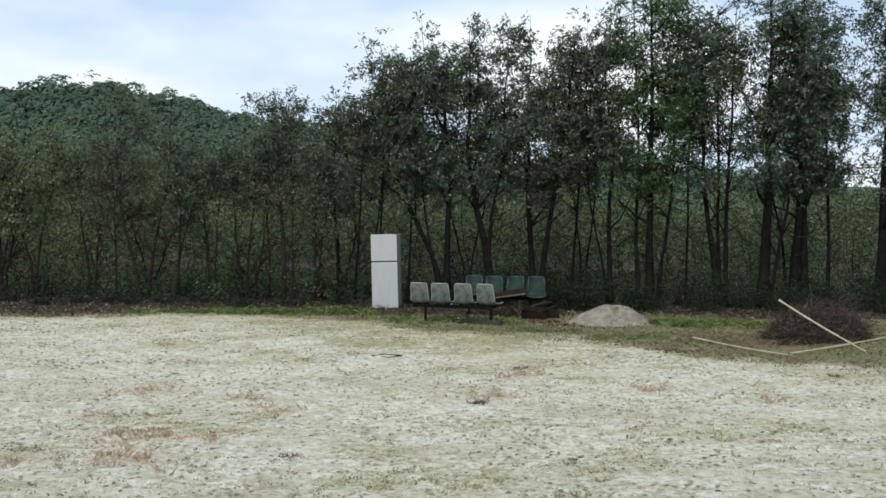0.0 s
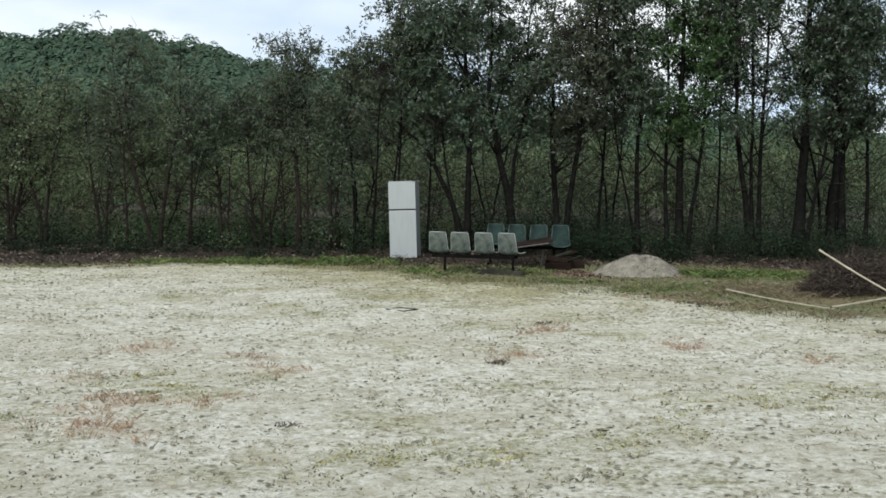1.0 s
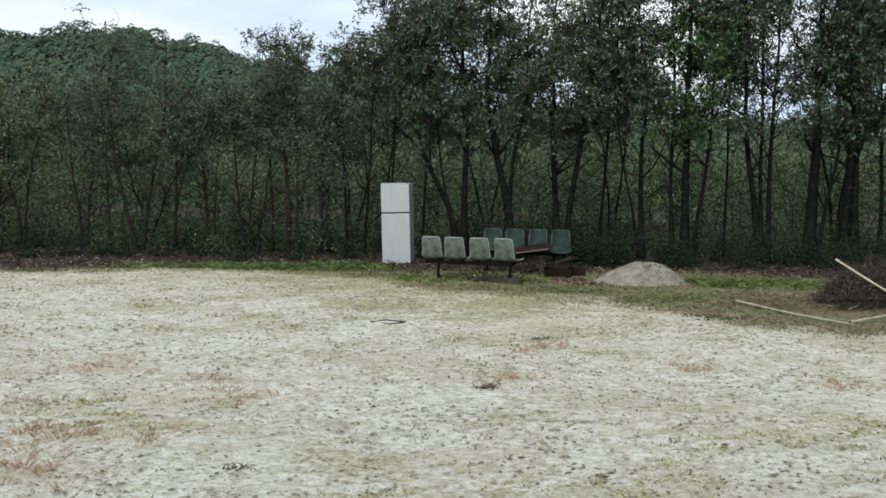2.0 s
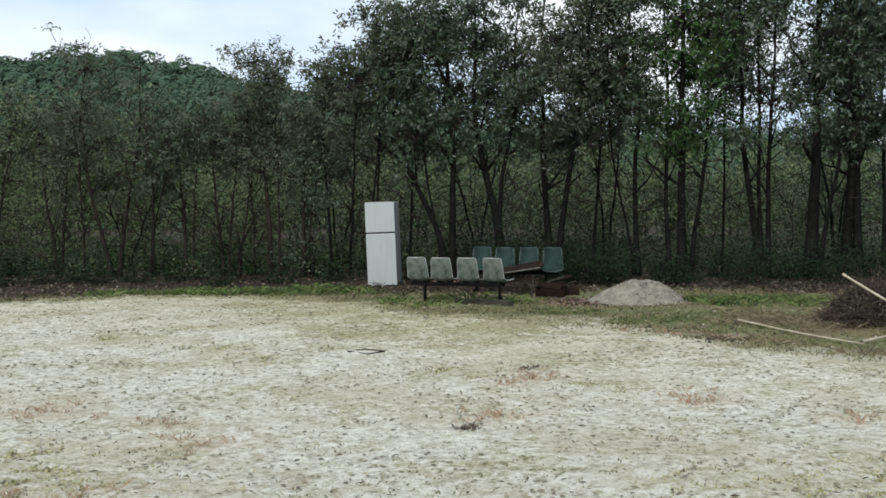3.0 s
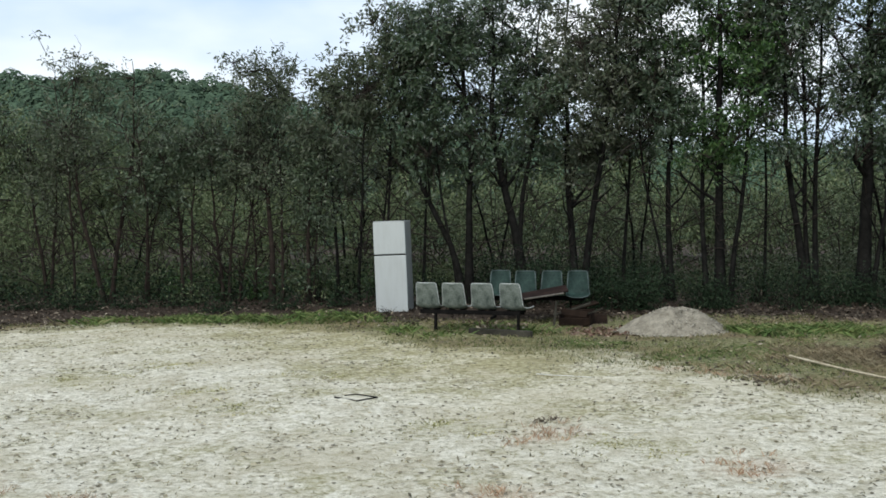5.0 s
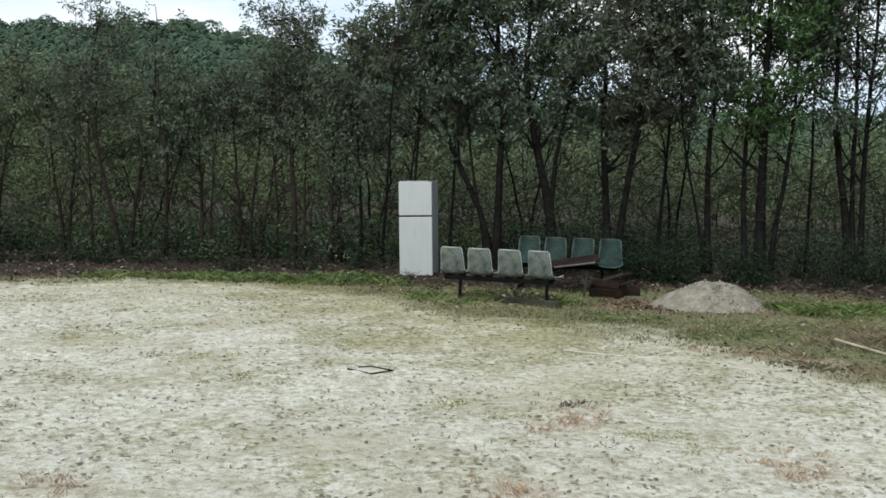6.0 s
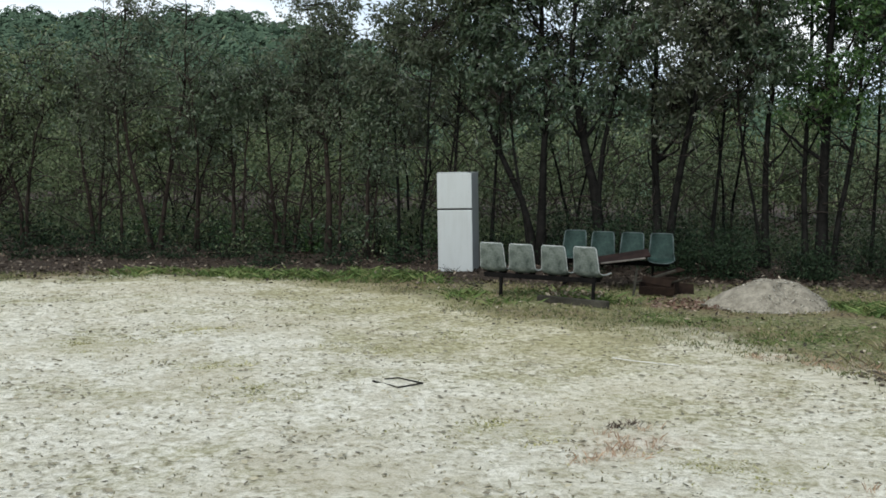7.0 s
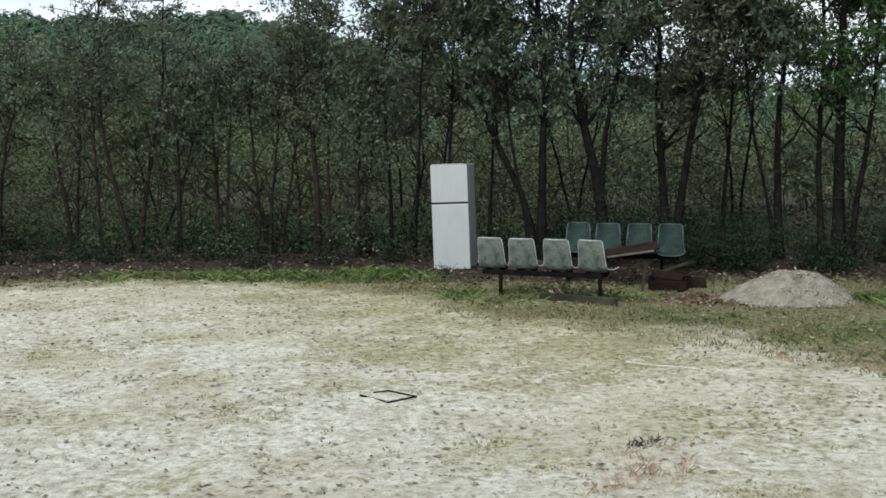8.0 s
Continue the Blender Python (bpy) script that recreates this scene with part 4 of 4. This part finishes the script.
# ---- low plants and litter ----
def blades(name, seed, centres, per, height, spread, mat, label, category, width=0.008, lean=0.5, kind="stuff"):
    """Tufts of narrow upright blades."""
    rng = np.random.default_rng(seed)
    c = np.repeat(np.asarray(centres, float), per, axis=0)
    k = len(c)
    off = rng.normal(size=(k, 2)) * spread
    x, y = c[:, 0] + off[:, 0], c[:, 1] + off[:, 1]
    z = ground_height(x, y) - 0.01
    h = height * rng.uniform(0.4, 1.2, k)
    d = rng.normal(size=(k, 2)) * lean
    s = rng.normal(size=(k, 2))
    s /= np.linalg.norm(s, axis=1, keepdims=True)
    s *= width
    p0 = np.stack([x - s[:, 0], y - s[:, 1], z], axis=1)
    p1 = np.stack([x + s[:, 0], y + s[:, 1], z], axis=1)
    p2 = np.stack([x + d[:, 0] * h * 0.5 + s[:, 0] * 0.7, y + d[:, 1] * h * 0.5 + s[:, 1] * 0.7, z + h * 0.65], axis=1)
    p3 = np.stack([x + d[:, 0] * h, y + d[:, 1] * h, z + h], axis=1)
    v = np.stack([p0, p1, p2, p3], axis=1).reshape(-1, 3)
    ob = put(name, mesh_of(name, v, np.arange(4 * k).reshape(k, 4), mat))
    return tagged(ob, label, category, kind=kind)


def scatter(name, seed, count, xr, yr, keep, mat, label, size, width, lift=0.012, flat=0.75):
    """Small leaves and bits lying on the ground."""
    rng = np.random.default_rng(seed)
    x, y = rng.uniform(*xr, count), rng.uniform(*yr, count)
    ok = keep(x, y, rng)
    x, y = x[ok], y[ok]
    pos = np.stack([x, y, ground_height(x, y) + lift], axis=1)
    v, f = leaf_quads(rng, pos, size, width, 0.0, flat)
    ob = put(name, mesh_of(name, v, f, mat))
    return tagged(ob, label, "litter", kind="stuff")


def edge(x):
    return np.interp(x, EDGE_X, EDGE_Y)


def lit(x):
    return np.interp(x, LIT_X, LIT_Y)


def patchy(x, y, scale, seed):
    return np.array([noise.noise(Vector((a * scale, b * scale, seed))) for a, b in zip(x, y)])


scatter("leaf_litter", 51, 26000, (-14, 14), (19, 28), lambda x, y, r: y > lit(x) - 0.5 + r.normal(size=len(x)) * 0.4, LITTER, "brown dead leaves under the trees", 0.085, 0.045, 0.015, 0.6)
scatter("verge_litter", 52, 9000, (-10, 10), (13, 24), lambda x, y, r: (y > edge(x) + r.normal(size=len(x)) * 0.6) & (y < lit(x) + 0.4), LITTER, "dead leaves strewn over the grass verge", 0.06, 0.03, 0.012, 0.7)
scatter("sand_debris", 53, 36000, (-10, 10), (4.5, 22), lambda x, y, r: (y < edge(x) + 0.3) & (patchy(x, y, 0.9, 3.0) + r.normal(size=len(x)) * 0.35 > 0.05), FLECK, "small dark leaves and crumbs strewn over the sand", 0.050, 0.030, 0.008, 0.93)


def crumb_points(seed, count):
    rng = np.random.default_rng(seed)
    y = 5.5 + 16.5 * rng.random(count) ** 1.3
    x = rng.uniform(-1, 1, count) * (0.46 * y + 1.0)
    ok = (y < edge(x) + 0.6) & (patchy(x, y, 1.3, 7.0) + rng.normal(size=count) * 0.3 > -0.1)
    return np.stack([x[ok], y[ok]], axis=1)


blades("moss_crumbs", 66, crumb_points(3, 26000), 2, 0.022, 0.02, CRUMB, "crumbs of dry moss and stubble on the sand", "stubble", 0.009, 0.9)


def verge_points(seed, count, keep):
    rng = np.random.default_rng(seed)
    x, y = rng.uniform(-9, 9.5, count), rng.uniform(13, 25, count)
    ok = keep(x, y)
    return np.stack([x[ok], y[ok]], axis=1)


def straggle(seed, centres, count, spread):
    """Each place broken up into a few uneven smaller ones."""
    rng = np.random.default_rng(seed)
    return [(x + rng.normal() * spread, y + rng.normal() * spread) for x, y in centres for _ in range(rng.integers(2, count))]


blades("verge_grass", 61, verge_points(1, 11000, lambda x, y: (y > edge(x) - 0.5) & (y < lit(x) + 0.3) & (patchy(x, y, 0.7, 1.0) > -0.2)), 9, 0.05, 0.09, GRASS, "short patchy grass on the verge", "grass", 0.005)
blades("green_weeds", 62, straggle(9, [(-5.3 + 0.22 * i, 22.95 + 0.25 * math.sin(2.3 * i)) for i in range(15)] + [(-6.8 + 0.4 * i, 22.6 + 0.2 * math.sin(4 * i)) for i in range(5)] + [(0.1 + 0.1 * i, 21.3 + 0.2 * math.sin(i)) for i in range(5)] + [(3.9 + 0.16 * i, 20.8 + 0.5 * math.sin(3 * i)) for i in range(12)] + [(-0.9, 20.9), (-0.6, 21.0), (0.8, 20.9)], 6, 0.28), 46, 0.10, 0.13, WEED, "fresh green weeds along the edge of the sand", "weeds", 0.011, 1.3)
blades("moss_patches", 68, MOSS_SPOTS, 900, 0.016, 0.27, MOSS, "olive moss patches on the pale sand", "moss", 0.010, 1.2)
blades("low_weeds", 67, [(2.2 + 0.13 * i, 17.9 + 0.35 * math.sin(2.7 * i) + 0.08 * i) for i in range(14)] + [(1.2 + 0.1 * i, 19.3 + 0.4 * math.sin(1.9 * i)) for i in range(9)], 130, 0.035, 0.13, WEED, "low green weeds scattered over the verge", "weeds", 0.007, 1.3)
blades("dry_tufts", 63, straggle(7, RUST_SPOTS, 9, 0.17), 17, 0.06, 0.035, STRAW, "rusty dry grass tufts on the sand", "dry grass", 0.0026, 0.6)
blades("straw_heap", 69, straggle(8, [(4.3, 18.0), (4.6, 17.6), (4.7, 18.2), (4.9, 17.8), (5.0, 18.4), (4.5, 18.6), (4.9, 17.2)], 26, 0.26), 26, 0.085, 0.07, DRY_STALK, "tangled straw and dry stalks beside the brush pile", "straw", 0.0024, 0.9)
blades("straw", 64, verge_points(2, 1500, lambda x, y: (np.hypot((x - 4.7) / 1.1, (y - 18.0) / 1.3) < 1) | ((np.abs(y - edge(x) - 0.5) < 0.5) & (x > 3))), 14, 0.10, 0.10, DRY_STALK, "flattened straw and dry stalks by the brush pile", "straw", 0.0022, 1.5)
blades("dark_tufts", 65, [(0.16, 10.88), (0.19, 10.93), (0.13, 10.9), (4.62, 13.32), (-1.33, 8.25), (0.73, 13.91), (0.85, 14.02)], 34, 0.045, 0.035, LITTER, "small dark weed clumps on the sand", "weeds", 0.006, 0.9)


def build_clods():
    rng = np.random.default_rng(71)
    for k, (cx, cy, n, sp) in enumerate(((3.14, 16.1, 90, 0.22), (2.9, 16.9, 24, 0.3))):
        bm = bmesh.new()
        for _ in range(n):
            x, y = rng.normal() * sp, rng.normal() * sp * 0.8
            r = rng.uniform(0.006, 0.022)
            bmesh.ops.create_icosphere(bm, subdivisions=1, radius=r, matrix=Matrix.Translation((x, y, r * 0.4)) @ Matrix.Diagonal((rng.uniform(0.8, 1.8), rng.uniform(0.8, 1.5), 0.8, 1)))
        ob = part("soil_clods", bm, CLOD)
        ob.matrix_basis = pose(cx, cy, float(ground_height(cx, cy)))
        tagged(ob, "crumbled dark soil clods on the edge of the sand", "soil", kind="stuff")


build_clods()


# ---- pale leaves, bits by the seats ----
RUSSET = leafy("russet_leaves", [(0.075, 0.045, 0.034), (0.14, 0.085, 0.064), (0.22, 0.15, 0.12), (0.32, 0.25, 0.20)], 0.85, 0.1)
PALE_LEAF = leafy("pale_dead_leaves", [(0.16, 0.115, 0.08), (0.26, 0.20, 0.145), (0.36, 0.30, 0.23), (0.46, 0.41, 0.34)], 0.85, 0.1)
scatter("pale_leaves", 54, 420, (0.0, 0.75), (20.95, 21.6), lambda x, y, r: r.random(len(x)) < 0.8, PALE_LEAF, "pale dead leaves heaped under the seats", 0.085, 0.05, 0.03, 0.3)
scatter("reddish_leaves", 55, 420, (1.35, 2.35), (20.5, 21.4), lambda x, y, r: r.random(len(x)) < 0.7, RUSSET, "reddish dead leaves beside the crate", 0.07, 0.04, 0.02, 0.5)
scatter("verge_pale_leaves", 56, 2600, (-9, 10), (14, 24.5), lambda x, y, r: y > edge(x) + 0.3, PALE_LEAF, "pale dead leaves strewn over the verge", 0.06, 0.03, 0.015, 0.6)
GRIT = leafy("grit", [(0.12, 0.11, 0.095), (0.24, 0.225, 0.19), (0.36, 0.34, 0.30), (0.50, 0.48, 0.43)], 0.95, 0.1)


def build_grit():
    """Loose stones over the heap and round its foot."""
    rng = np.random.default_rng(91)
    n = 900
    a, k = rng.uniform(0, 2 * np.pi, n), np.sqrt(rng.random(n)) * 1.12
    h = np.maximum(0.37 * (1 - np.minimum(k, 1) ** 1.75) - 0.03 * k, 0.0)
    h = np.minimum(h, 0.345) + 0.004
    c = np.stack([2.98 + np.cos(a) * 0.86 * k, 21.1 + np.sin(a) * 0.74 * k, h], axis=1)
    base = np.array(((1, 0, 0), (-1, 0, 0), (0, 1, 0), (0, -1, 0), (0, 0, 1), (0, 0, -1)), float)
    tri = np.array(((0, 2, 4), (2, 1, 4), (1, 3, 4), (3, 0, 4), (2, 0, 5), (1, 2, 5), (3, 1, 5), (0, 3, 5)))
    r = rng.uniform(0.005, 0.017, (n, 1, 1))
    v = c[:, None, :] + base[None] * r * rng.uniform(0.6, 1.3, (n, 6, 3))
    f = (np.arange(n)[:, None, None] * 6 + tri[None]).reshape(-1, 3)
    tagged(put("loose_stones", mesh_of("loose_stones", v, f, GRIT)), "small loose stones on the sand heap", "stones", kind="stuff")


build_grit()
make_shrub(480, -1.70, 23.62, 0.09, 0.045, LEAF_SHADED, "tiny weed growing before the refrigerator", 32, 0.04)
scatter("bank_litter", 57, 1100, (1.8, 9.5), (22.6, 24.6), lambda x, y, r: r.random(len(x)) < 0.8, LITTER, "brown dead leaves on the bank before the shrubs", 0.075, 0.04, 0.02, 0.5)
